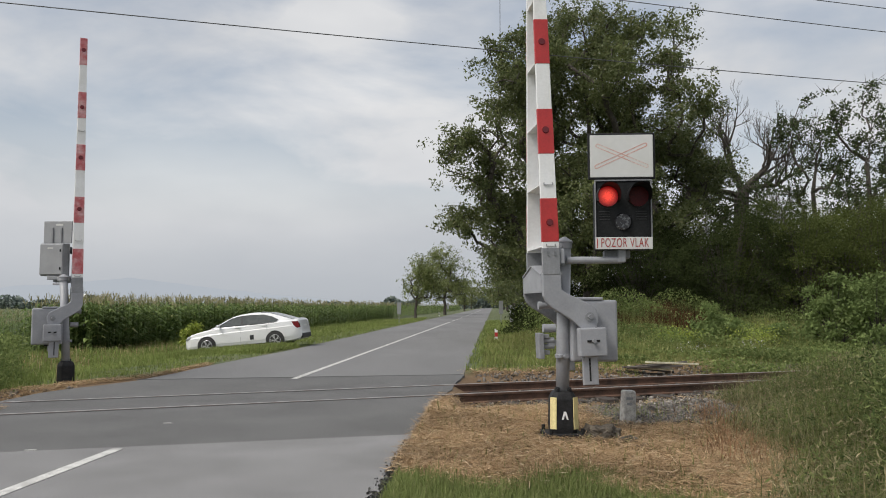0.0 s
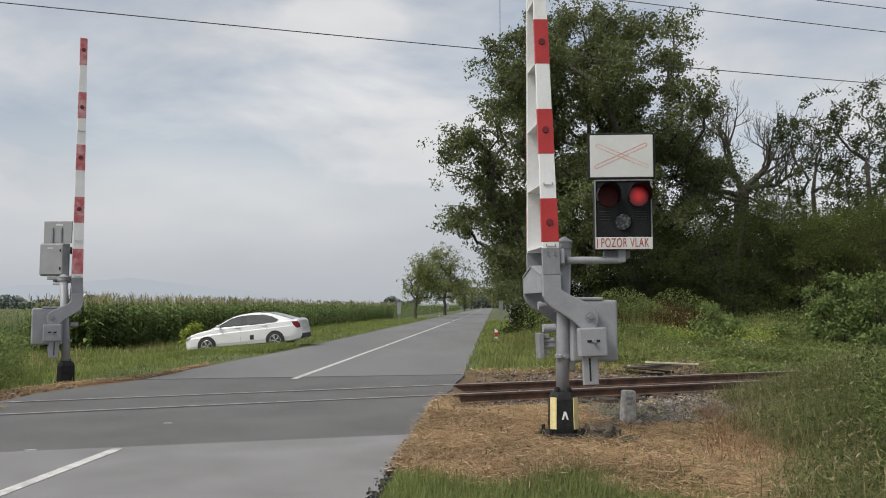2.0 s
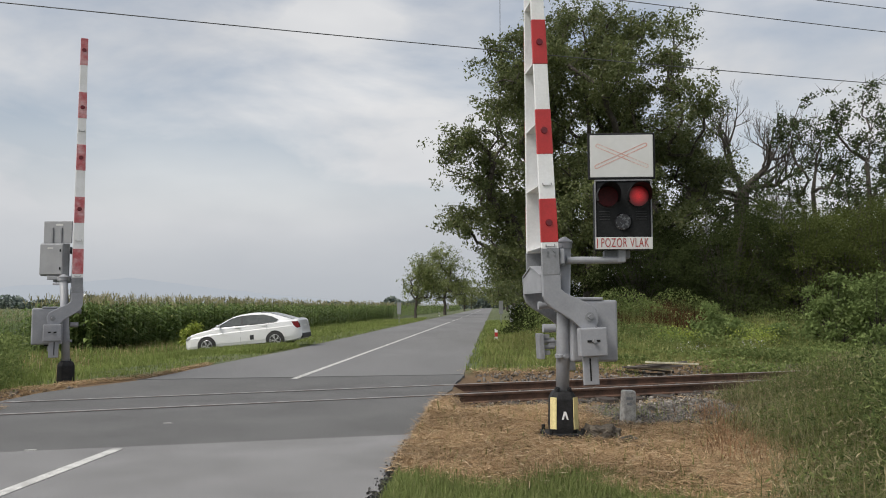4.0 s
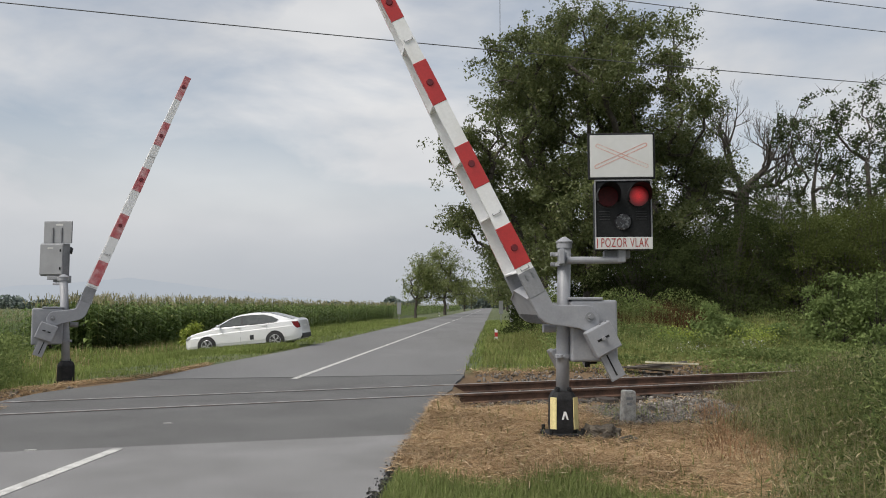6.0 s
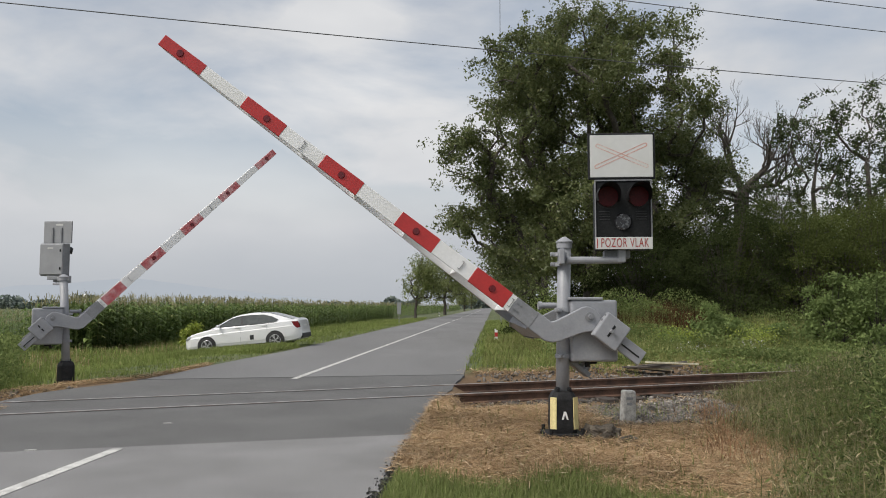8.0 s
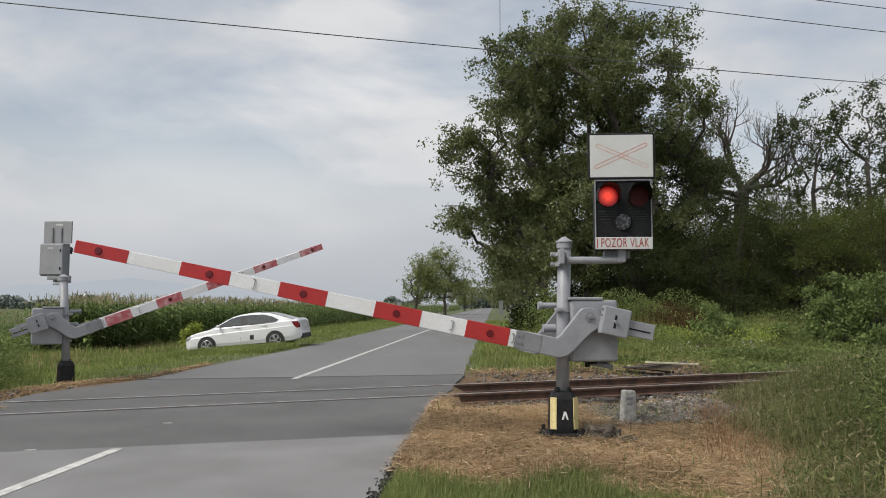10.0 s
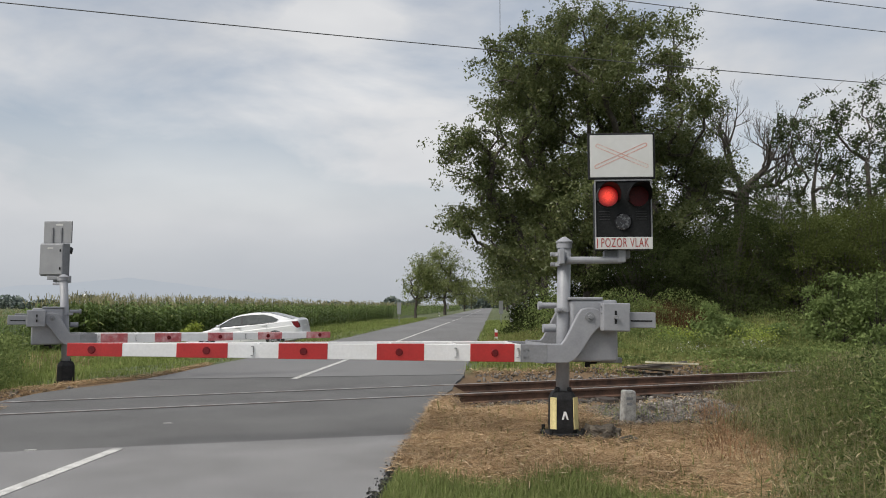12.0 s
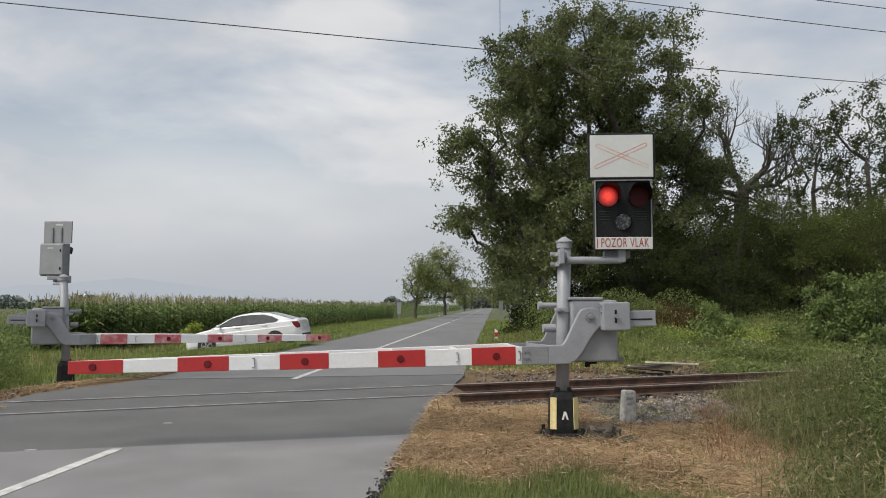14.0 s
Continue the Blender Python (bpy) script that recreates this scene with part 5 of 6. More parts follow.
    xx, yy = xy[:, 0], xy[:, 1]
    d = xx * TN[0] + yy * TN[1] - RAIL_FAR
    top = (0.38 + 1.75 * smooth_step(5, 13, d)) * (0.8 + 0.3 * np.sin(xx * 1.1) * np.sin(yy * 1.3))
    z = height(xx, yy) + top * r.random(len(xy)) ** 0.6
    V, F = leaves_np(np.stack([xx, yy, z], 1), r.uniform(0.05, 0.13, len(xy)), r, aspect=0.45)
    tagged(np_mesh("weed_thicket", V, F, L_WEED), "thicket of nettles and brambles before the hedge", "weeds", kind="stuff")
    xy = scatter(16000, (6.0, 12.5, 27, 34), lambda x, y: (np.abs(x / y - 0.27) < 0.075) * (y > 29) * 1.0, r)
    blades("brown_weeds", xy, (1.5 + 0.35 * np.sin(xy[:, 0] * 2.3)) * r.uniform(0.5, 1.1, len(xy)), r.uniform(0.010, 0.022, len(xy)), L_BROWN, "dead red-brown weeds under the hedge", r, lean=0.3, category="weeds")
    for cx, cy, rr, zt, m, lab, nm in ((7.35, 25.5, 0.45, 0.55, L_YELLOW, "yellow flowering weeds", "yellow_flowers"), (8.0, 25.3, 0.45, 0.5, L_YELLOW, "yellow flowering weeds", "yellow_flowers"), (10.3, 25.0, 0.75, 0.65, L_YELLOW, "yellow-green flowering weeds", "yellow_flowers"), (6.9, 21.0, 0.5, 0.42, L_WHITE, "white flowering umbels", "white_flowers"), (8.5, 21.2, 0.4, 0.5, L_WHITE, "white flowering umbels", "white_flowers")):
        n = 520 if m is L_YELLOW else 60
        c = np.stack([cx + r.normal(size=n) * rr * 0.55, cy + r.normal(size=n) * rr * 0.4, height(cx, cy) + zt + r.normal(size=n) * (0.18 if m is L_YELLOW else 0.07)], 1)
        V, F = leaves_np(c, r.uniform(0.03, 0.08, n) * (1 if m is L_YELLOW else 0.7), r, aspect=0.6)
        tagged(np_mesh(nm, V, F, m), lab + " among the grass", "flowers", kind="stuff")
    # verges along the road
    xy = scatter(60000, (0.5, 10, 18, 75), lambda x, y: (off_road(x, y) > 3.4 + 0.12 * np.sin(y * 1.7)) * (off_road(x, y) < 7.5) * np.minimum(1, 26 / y), r)
    blades("verge_grass", xy, r.uniform(0.08, 0.28, len(xy)), np.clip(0.008 + xy[:, 1] * 0.0005, 0, 0.04), L_VERGE, "green roadside verge grass", r, lean=0.8)
    xy = scatter(260000, (-26, -2, 14, 100), lambda x, y: (off_road(x, y) < -half_l(y) - 0.10 - 0.06 * np.sin(y * 1.3)) * (off_road(x, y) > -14.5) * np.minimum(1, 22 / y) * (1 - 0.85 * dryness(x, y)), r)
    xx, yy = xy[:, 0], xy[:, 1]
    hh = 0.11 + 0.17 * smooth_step(4.5, 9, -off_road(xx, yy)) + 0.06 * np.sin(xx * 1.3) * np.sin(yy * 0.9)
    blades("verge_grass", xy, hh * r.uniform(0.5, 1.5, len(xy)), np.clip(0.007 + yy * 0.0006, 0, 0.05), L_VERGE, "green grass verge before the cornfield", r, lean=0.85)
    xy = scatter(70000, (-15, -7.6, 13.2, 22), lambda x, y: smooth_step(0.4, 1.6, -x - 0.508 * y + 0.0) * (x * TN[0] + y * TN[1] > RAIL_FAR + 1.8), r)
    z = height(xy[:, 0], xy[:, 1]) + r.uniform(0.0, 1.15, len(xy)) ** 1.0
    V, F = leaves_np(np.concatenate([xy, z[:, None]], 1), r.uniform(0.05, 0.12, len(xy)), r, aspect=0.42)
    tagged(np_mesh("weed_thicket", V, F, L_WEED), "leafy green weeds beside the barrier", "weeds", kind="stuff")
    xy = scatter(26000, (-11.5, -4.6, 24.5, 29.0), lambda x, y: (off_road(x, y) < -half_l(y) - 0.25) * smooth_step(0.0, 0.5, 28.75 - y + 0.2 * np.sin(x * 3)), r)
    blades("verge_grass", xy, r.uniform(0.10, 0.30, len(xy)), r.uniform(0.012, 0.022, len(xy)), L_VERGE, "longer green grass round the parked car", r, lean=0.8)
    xy = scatter(1100, (-15.5, -8, 21, 34), lambda x, y: (off_road(x, y) < -8.0) * (off_road(x, y) > -12.6), r)
    blades("dry_grass", xy, r.uniform(0.25, 0.6, len(xy)), r.uniform(0.008, 0.016, len(xy)), L_STRAW, "pale dry grass along the field edge", r, lean=0.5)
    xy = scatter(2600, (2.6, 4.6, 7.2, 11.2), lambda x, y: np.exp(-((x - 2.25 - 0.29 * (y - 6) - 0.15) / 0.28) ** 2), r)
    blades("rusty_weeds", xy, r.uniform(0.10, 0.38, len(xy)), r.uniform(0.004, 0.010, len(xy)), L_RUSTY, "rust-brown dry weeds at the grass edge", r, lean=1.1, category="weeds")
    # crumbled edge of the old asphalt
    yy = r.uniform(4.0, 8.75, 1500)
    xx = road_mid(yy) + 3.11 - np.abs(r.normal(size=1500)) * 0.05
    V, F = leaves_np(np.stack([xx, yy, 0.004 + r.random(1500) * 0.012], 1), r.uniform(0.012, 0.045, 1500), r, aspect=0.9)
    tagged(np_mesh("asphalt_crumbs", V, F, M_CRUMB), "dark crumbled asphalt along the road edge", "gravel", kind="stuff")
    # ballast
    n = 16000
    s = r.uniform(-14, 24, n)
    dd = r.uniform(RAIL_NEAR - 1.7, RAIL_FAR + 2.2, n)
    px_, py_ = s * TD[0] + dd * TN[0], s * TD[1] + dd * TN[1]
    ok = np.abs(off_road(px_, py_)) > 3.6
    a = np.stack([r.uniform(1.9, 4.4, 5200), r.uniform(9.9, 12.2, 5200)], 1)
    a = a[(a[:, 0] > 1.75 + 0.2 * np.sin(a[:, 1] * 3)) & (a[:, 1] > 9.7 + 0.25 * (a[:, 0] - 2.2) ** 2 * 0.6)]
    P = np.concatenate([np.stack([px_[ok], py_[ok]], 1), a])
    n = len(P)
    ico = bmesh.new()
    bmesh.ops.create_icosphere(ico, subdivisions=1, radius=1)
    tv = np.array([v.co[:] for v in ico.verts])
    tf = np.array([[v.index for v in f.verts] for f in ico.faces])
    ico.free()
    jit = tv[None] * r.uniform(0.65, 1.15, (n, len(tv), 1))
    ax = r.uniform(0.5, 1.2, (n, 1, 3)) * r.uniform(0.020, 0.050, (n, 1, 1))
    V = jit * ax
    th = r.uniform(0, 6.28, n)
    c, sn = np.cos(th)[:, None], np.sin(th)[:, None]
    V = np.stack([V[..., 0] * c - V[..., 1] * sn, V[..., 0] * sn + V[..., 1] * c, V[..., 2]], -1)
    V += np.concatenate([P, (height(P[:, 0], P[:, 1]) + r.uniform(-0.005, 0.03, n))[:, None]], 1)[:, None]
    F = tf[None] + (np.arange(n) * len(tv))[:, None, None]
    tagged(np_mesh("ballast", V.reshape(-1, 3), F.reshape(-1, 3), M_ROCK), "grey crushed stone ballast along the track", "gravel", kind="stuff")


grow()

# ---- cornfield ----


def corn_plant(r):
    """One maize plant: stalk, arching leaves, tassel. Returns leaf and tassel arrays."""
    V, F = [], []
    hh = r.uniform(1.95, 2.3)
    nl = 11
    for k in range(nl):
        z0 = hh * (0.08 + 0.82 * k / nl)
        a = (k % 2) * math.pi + r.normal() * 0.5
        L = r.uniform(0.55, 0.85) * (1.0 - 0.35 * abs(k / nl - 0.5))
        d = np.array([math.cos(a), math.sin(a), 0])
        s = np.array([-math.sin(a), math.cos(a), 0])
        w = 0.12
        up = r.uniform(0.35, 0.6)
        pts = []
        for f in (0, 0.3, 0.65, 1.0):
            p = d * L * f * 1.15 + np.array([0, 0, z0 + up * L * (1.5 * f - 1.6 * f * f)])
            pts.append((p, w * (0.5, 1.0, 0.8, 0.05)[int(round(f * 3))]))
        o = sum(len(v) for v in V)
        V.append(np.array([q for p, ww in pts for q in (p - s * ww / 2, p + s * ww / 2)]))
        F.append(np.array([[0, 1, 3, 2], [2, 3, 5, 4], [4, 5, 7, 6]]) + o)
    o = sum(len(v) for v in V)
    st, sf = tube_np([[(0, 0, 0), (0.01, 0, hh * 0.95)]], [[0.016, 0.008]], 4)
    V.append(st)
    F.append(sf + o)
    TV, TF = [], []
    for k in range(5):
        a = r.uniform(0, 6.28)
        d = np.array([math.cos(a) * 0.13, math.sin(a) * 0.13, 0.20 + 0.1 * (k == 0)])
        b = np.array([0.01, 0, hh * 0.93])
        s = np.array([-math.sin(a), math.cos(a), 0]) * 0.012
        TV.append(np.array([b - s, b + s, b + d + s, b + d - s]))
        TF.append(np.array([[0, 1, 2, 3]]) + 4 * k)
    return np.concatenate(V), np.concatenate(F), np.concatenate(TV), np.concatenate(TF)


def cornfield():
    r = np.random.default_rng(5)
    kinds = [corn_plant(r) for _ in range(6)]
    pts = []
    edge = lambda y: -16.4 + 0.072 * y
    y = 31.0
    while y < 330:
        depth = 5 if y < 60 else (3 if y < 130 else 2)
        step = 0.24 if y < 60 else (0.45 if y < 120 else 1.0)
        for k in range(depth):
            pts.append((edge(y) - 0.7 * k + r.normal() * 0.08, y + r.normal() * 0.08, 1.07 * r.uniform(0.93, 1.05)))
        y += step
    # front headland and the further rows whose tops show
    for k in range(6):
        for s in np.arange(0, 60, 0.26 if k < 3 else 0.5):
            x, yy = edge(31) - s * 0.93, 31 + 0.37 * s + 0.7 * k
            pts.append((x + r.normal() * 0.08, yy + r.normal() * 0.08, (1.07 if s < 1.5 else max(0.62, 1.07 - (s - 1.5) * 0.13)) * r.uniform(0.94, 1.06)))
    for k in range(1900):
        yy = 34 + 240 * r.random() ** 1.6
        x = edge(yy) - 3.5 - r.random() * min(0.55 * yy, 90)
        if yy > 31 + 0.4 * (edge(31) - x) + 4:
            pts.append((x, yy, r.uniform(0.95, 1.1) * (1.0 if x / yy > -0.485 else 0.68)))
    P = np.array(pts)
    VV, FF, TV, TF, o, to = [], [], [], [], 0, 0
    idx = r.integers(0, 6, len(P))
    rot = r.uniform(0, 6.28, len(P))
    for (x, yy, sc), i, a in zip(P, idx, rot):
        v, f, tv, tf = kinds[i]
        c, s = math.cos(a), math.sin(a)
        m = np.array([[c, s, 0], [-s, c, 0], [0, 0, 1.0]]) * sc
        g = np.array([x, yy, float(height(x, yy)) - 0.02])
        VV.append(v @ m + g)
        FF.append(f + o)
        o += len(v)
        TV.append(tv @ m + g)
        TF.append(tf + to)
        to += len(tv)
    field = tagged(np_mesh("cornfield", np.concatenate(VV), np.concatenate(FF), L_CORN), "dense green cornfield with arching leaves", "cornfield", kind="stuff")
    np_mesh("tassels", np.concatenate(TV), np.concatenate(TF), L_TASSEL, field)["label"] = "pale straw-coloured tassels"


cornfield()

# ---- parked car ----
M_CAR = mat("white_car_paint", (0.78, 0.78, 0.78), (0.74, 0.74, 0.74), rough=0.22, scale=2, fine=20, fine_amt=0.02, coat=0.6)
M_GLASS_DARK = mat("tinted_car_glass", (0.06, 0.068, 0.066), (0.085, 0.092, 0.088), rough=0.06, scale=2, fine=8, fine_amt=0.1, spec=0.8)
M_RUBBER = mat("tyre_rubber", (0.018, 0.018, 0.018), (0.03, 0.03, 0.029), rough=0.85, scale=20)
M_ALLOY = mat("alloy_rim", (0.55, 0.55, 0.56), (0.42, 0.42, 0.43), rough=0.3, metal=0.7, scale=12)
M_TRIM = mat("black_plastic", (0.02, 0.02, 0.021), (0.03, 0.03, 0.03), rough=0.6, scale=10)
M_TAIL = mat("red_tail_lamp", (0.13, 0.010, 0.014), (0.19, 0.016, 0.02), rough=0.15, scale=15)
M_HEAD = mat("clear_headlamp", (0.45, 0.46, 0.48), (0.25, 0.26, 0.28), rough=0.1, scale=18)


def loft(bm, rings):
    vs = [[bm.verts.new(p) for p in ring] for ring in rings]
    n = len(vs[0])
    for a, b in zip(vs, vs[1:]):
        for k in range(n - 1):
            bm.faces.new((a[k], a[k + 1], b[k + 1], b[k]))
    for ring in (vs[0], vs[-1]):
        try:
            bm.faces.new(ring)
        except ValueError:
            pass
    bmesh.ops.remove_doubles(bm, verts=bm.verts, dist=1e-4)
    bmesh.ops.recalc_face_normals(bm, faces=bm.faces)


# stations along the car: x, half width, underside, shoulder, deck
CAR_BODY = [(2.25, 0.50, 0.30, 0.52, 0.56), (2.22, 0.62, 0.24, 0.60, 0.64), (2.12, 0.74, 0.20, 0.68, 0.71), (1.95, 0.82, 0.19, 0.74, 0.785), (1.7, 0.85, 0.19, 0.79, 0.85), (1.35, 0.86, 0.19, 0.84, 0.905), (1.05, 0.865, 0.19, 0.88, 0.955), (0.5, 0.868, 0.18, 0.905, 0.96), (-0.4, 0.868, 0.18, 0.93, 0.975), (-1.2, 0.868, 0.19, 0.95, 1.0), (-1.7, 0.86, 0.21, 0.965, 1.03), (-2.0, 0.83, 0.24, 0.97, 1.045), (-2.14, 0.79, 0.27, 0.965, 1.05), (-2.19, 0.76, 0.30, 0.90, 0.97), (-2.23, 0.73, 0.32, 0.70, 0.76), (-2.26, 0.70, 0.34, 0.56, 0.60)]
CAR_TOP = [(1.14, 0.945), (0.95, 1.035), (0.62, 1.195), (0.34, 1.315), (0.08, 1.372), (-0.3, 1.402), (-0.7, 1.394), (-1.05, 1.345), (-1.4, 1.235), (-1.72, 1.115), (-1.92, 1.045)]


def side_y(z):
    return 0.80 - 0.20 * (z - 0.95) / 0.5


def car(at):
    thing = new("car")
    thing.matrix_world = at
    tagged(thing, "white four-door saloon car parked on the grass verge", "car")
    bm = bmesh.new()
    rings = []
    for x, w, zb, zs, zt in CAR_BODY:
        rise = zs - zb
        half = [(0, zb), (w * 0.84, zb), (w * 0.955, zb + 0.05), (w * 0.972, zb + rise * 0.20), (w * 0.99, zb + rise * 0.26), (w, zb + rise * 0.55), (w * 0.998, zb + rise * 0.76), (w * 0.982, zb + rise * 0.80), (w * 0.965, zs), (w * 0.90, zt - 0.02), (w * 0.5, zt + 0.012), (0, zt + 0.02)]
        rings.append([(x, y, z) for y, z in half] + [(x, -y, z) for y, z in half[::-1]])
    loft(bm, rings)
    body = part("body", bm, M_CAR, thing, "white painted body", smooth=True)
    body.data.set_sharp_from_angle(angle=radians(16))
    bm = bmesh.new()
    rings = []
    for x, zt in CAR_TOP:
        w = side_y(zt) - 0.02
        half = [(0.81, 0.92), (min(0.80, side_y(min(zt, 1.0))), min(zt, 0.97)), (w + 0.01, zt - 0.035), (w - 0.05, zt - 0.004), (w * 0.5, zt + 0.012), (0, zt + 0.018)]
        rings.append([(x, y, z) for y, z in half] + [(x, -y, z) for y, z in half[::-1]])
    loft(bm, rings)
    part("cabin", bm, M_CAR, thing, "white roof and pillars", smooth=True)
    for sgn in (1, -1):
        for nm, poly in (("front_window", [(0.95, 0.985), (0.38, 1.258), (0.12, 1.315), (0.02, 1.322), (0.0, 0.985)]), ("rear_window", [(-0.06, 0.985), (-0.06, 1.328), (-0.45, 1.332), (-0.85, 1.305), (-1.16, 1.21), (-1.42, 1.075), (-1.34, 1.01)])):
            bm = bmesh.new()
            a = [bm.verts.new((x, (side_y(z) + 0.004) * sgn, z)) for x, z in poly]
            b = [bm.verts.new((x, (side_y(z) - 0.03) * sgn, z)) for x, z in poly]
            bm.faces.new(a)
            for k in range(len(a)):
                j = (k + 1) % len(a)
                bm.faces.new((a[k], a[j], b[j], b[k]))
            bmesh.ops.recalc_face_normals(bm, faces=bm.faces)
            part(nm, bm, M_GLASS_DARK, thing, "dark side glass")
        for x in (0.0, -1.02):
            bm = box_bm(0.008, 0.012, 0.60, (x + 0.03, 0.861 * sgn, 0.60))
            part("door_seam", bm, M_GREY_D, body)
        bm = bmesh.new()
        q = [bm.verts.new((x, (side_y(z) + 0.006) * sgn, z)) for x, z in ((0.01, 0.985), (0.01, 1.325), (-0.07, 1.33), (-0.07, 0.985))]
        q2 = [bm.verts.new((v.co.x, v.co.y - 0.03 * sgn, v.co.z)) for v in q]
        bm.faces.new(q)
        for k in range(4):
            bm.faces.new((q[k], q[(k + 1) % 4], q2[(k + 1) % 4], q2[k]))
        bmesh.ops.recalc_face_normals(bm, faces=bm.faces)
        part("pillar", bm, M_TRIM, thing, "black door pillar")
        bm = box_bm(2.36, 0.012, 0.022, (-0.22, (side_y(0.975) + 0.004) * sgn, 0.975), 0.003)
        part("belt_moulding", bm, M_TRIM, thing, "dark moulding under the windows")
        for x in (0.12, -0.88):
            bm = box_bm(0.20, 0.03, 0.03, (x, 0.862 * sgn, 0.90), 0.008)
            part("door_handle", bm, M_CAR, body)
        bm = bmesh.new()
        add_box(bm, 0.10, 0.18, 0.12, (0.82, 0.93 * sgn, 1.0), 0.03, 3)
        part("mirror", bm, M_CAR, thing, "white door mirror")
        bm = bmesh.new()
        prism(bm, [(-1.92, 0.955), (-2.16, 0.945), (-2.205, 0.86), (-2.225, 0.72), (-2.12, 0.70), (-2.0, 0.78), (-1.97, 0.86)], 0.52 * sgn, 0.822 * sgn, 0.012)
        part("tail_lamp", bm, M_TAIL, thing, "red tail lamp")
        bm = bmesh.new()
        prism(bm, [(1.74, 0.775), (1.95, 0.735), (2.17, 0.655), (2.19, 0.59), (2.02, 0.60), (1.88, 0.65)], 0.42 * sgn, 0.80 * sgn, 0.02)
        for v in bm.verts:
            v.co.x -= 0.30 * max(0.0, abs(v.co.y) - 0.55) ** 1.3
        part("headlamp", bm, M_HEAD, thing, "clear headlamp")
        bm = box_bm(2.0, 0.02, 0.05, (0.03, 0.845 * sgn, 0.235), 0.008)
        part("sill", bm, M_TRIM, thing)
    for nm, st, lift in (("windscreen", CAR_TOP[0:4], 0.024), ("rear_glass", CAR_TOP[6:11], 0.024)):
        bm = bmesh.new()
        rows = [[bm.verts.new((x, y * (side_y(z) - 0.10), z + lift - abs(y) * 0.012)) for y in (-1, -0.5, 0, 0.5, 1)] for x, z in st]
        for a, b in zip(rows, rows[1:]):
            for k in range(4):
                bm.faces.new((a[k], a[k + 1], b[k + 1], b[k]))
        bmesh.ops.recalc_face_normals(bm, faces=bm.faces)
        bmesh.ops.solidify(bm, geom=bm.faces[:], thickness=0.02)
        part(nm, bm, M_GLASS_DARK, thing, "dark sloping glass")
    bm = box_bm(0.15, 0.01, 0.17, (-0.40, 0.868, 0.50), 0.004)
    part("door_emblem", bm, M_TRIM, thing, "small dark square on the door")
    bm = box_bm(0.16, 1.36, 0.17, (-2.21, 0, 0.40), 0.03)
    part("rear_bumper", bm, M_TRIM, thing, "black bumper insert")
    bm = box_bm(0.04, 1.0, 0.12, (2.235, 0, 0.38), 0.02)
    part("grille", bm, M_TRIM, thing, "black lower grille")
    bm = box_bm(0.02, 0.5, 0.11, (-2.225, 0, 0.76), 0.004)
    part("number_plate", bm, M_SIGN, thing, "blank white plate")
    for x, sgn in itertools.product((1.33, -1.27), (1, -1)):
        bm = bmesh.new()
        add_cyl(bm, (x, 0.60 * sgn, 0.325), (x, 0.872 * sgn, 0.325), 0.352, n=36)
        part("wheel_arch", bm, M_TRIM, thing, "dark wheel arch")
        bm = bmesh.new()
        prof = [(0.20, 0.0), (0.29, 0.0), (0.315, 0.03), (0.315, 0.17), (0.29, 0.20), (0.20, 0.20)]
        n = 28
        rr = [[bm.verts.new((x + math.cos(2 * math.pi * k / n) * a, (0.68 + b) * sgn, 0.315 + math.sin(2 * math.pi * k / n) * a)) for a, b in prof] for k in range(n)]
        for k in range(n):
            for j in range(len(prof) - 1):
                bm.faces.new((rr[k][j], rr[k][j + 1], rr[(k + 1) % n][j + 1], rr[(k + 1) % n][j]))
        bmesh.ops.recalc_face_normals(bm, faces=bm.faces)
        wheel = part("wheel", bm, M_RUBBER, thing, "black tyre on a spoked alloy rim", smooth=True)
        bm = bmesh.new()
        for k in range(5):
            for da in (-0.14, 0.14):
                a = 2 * math.pi * k / 5 + da
                add_box(bm, 0.17, 0.02, 0.032, (x + math.cos(a) * 0.115, 0.872 * sgn, 0.315 + math.sin(a) * 0.115), 0.004, 1, Matrix.Rotation(-a, 4, "Y"))
        add_cyl(bm, (x, 0.85 * sgn, 0.315), (x, 0.885 * sgn, 0.315), 0.045, n=16)
        add_tube(bm, [(x + math.cos(t) * 0.205, 0.872 * sgn, 0.315 + math.sin(t) * 0.205) for t in np.linspace(0, 2 * math.pi, 29)], 0.014, 6)
        part("rim", bm, M_ALLOY, wheel, "bright spoked alloy rim")
    return thing


car(pose(-7.43, 29.5, -0.195, ry=5.2, rz=176.5))

# ---- small things ----


def kilometre_stone():
    bm = bmesh.new()
    add_box(bm, 0.19, 0.16, 0.50, (0, 0, 0.18), 0.03, 3)
    for v in bm.verts:
        k = 1 - 0.16 * max(v.co.z, 0) / 0.43
        v.co.x *= k
        v.co.y *= k
        v.co += Vector((noise.noise(v.co * 9), noise.noise(v.co * 9 + Vector((5, 0, 0))), 0)) * 0.008
    ob = part("marker_stone", bm, M_CONCRETE)
    ob.matrix_world = pose(2.40, 10.05, -0.01, 0, 2.5, 8)
    tagged(ob, "weathered grey concrete marker stone in gravel", "marker stone")
    bm = bmesh.new()
    for k, z in enumerate((0.33, 0.26)):
        add_box(bm, 0.09 - 0.02 * k, 0.006, 0.035, (-0.01, -0.074, z), 0.002)
    part("faded_marks", bm, M_GREY_D, ob, "faded dark painted marks")


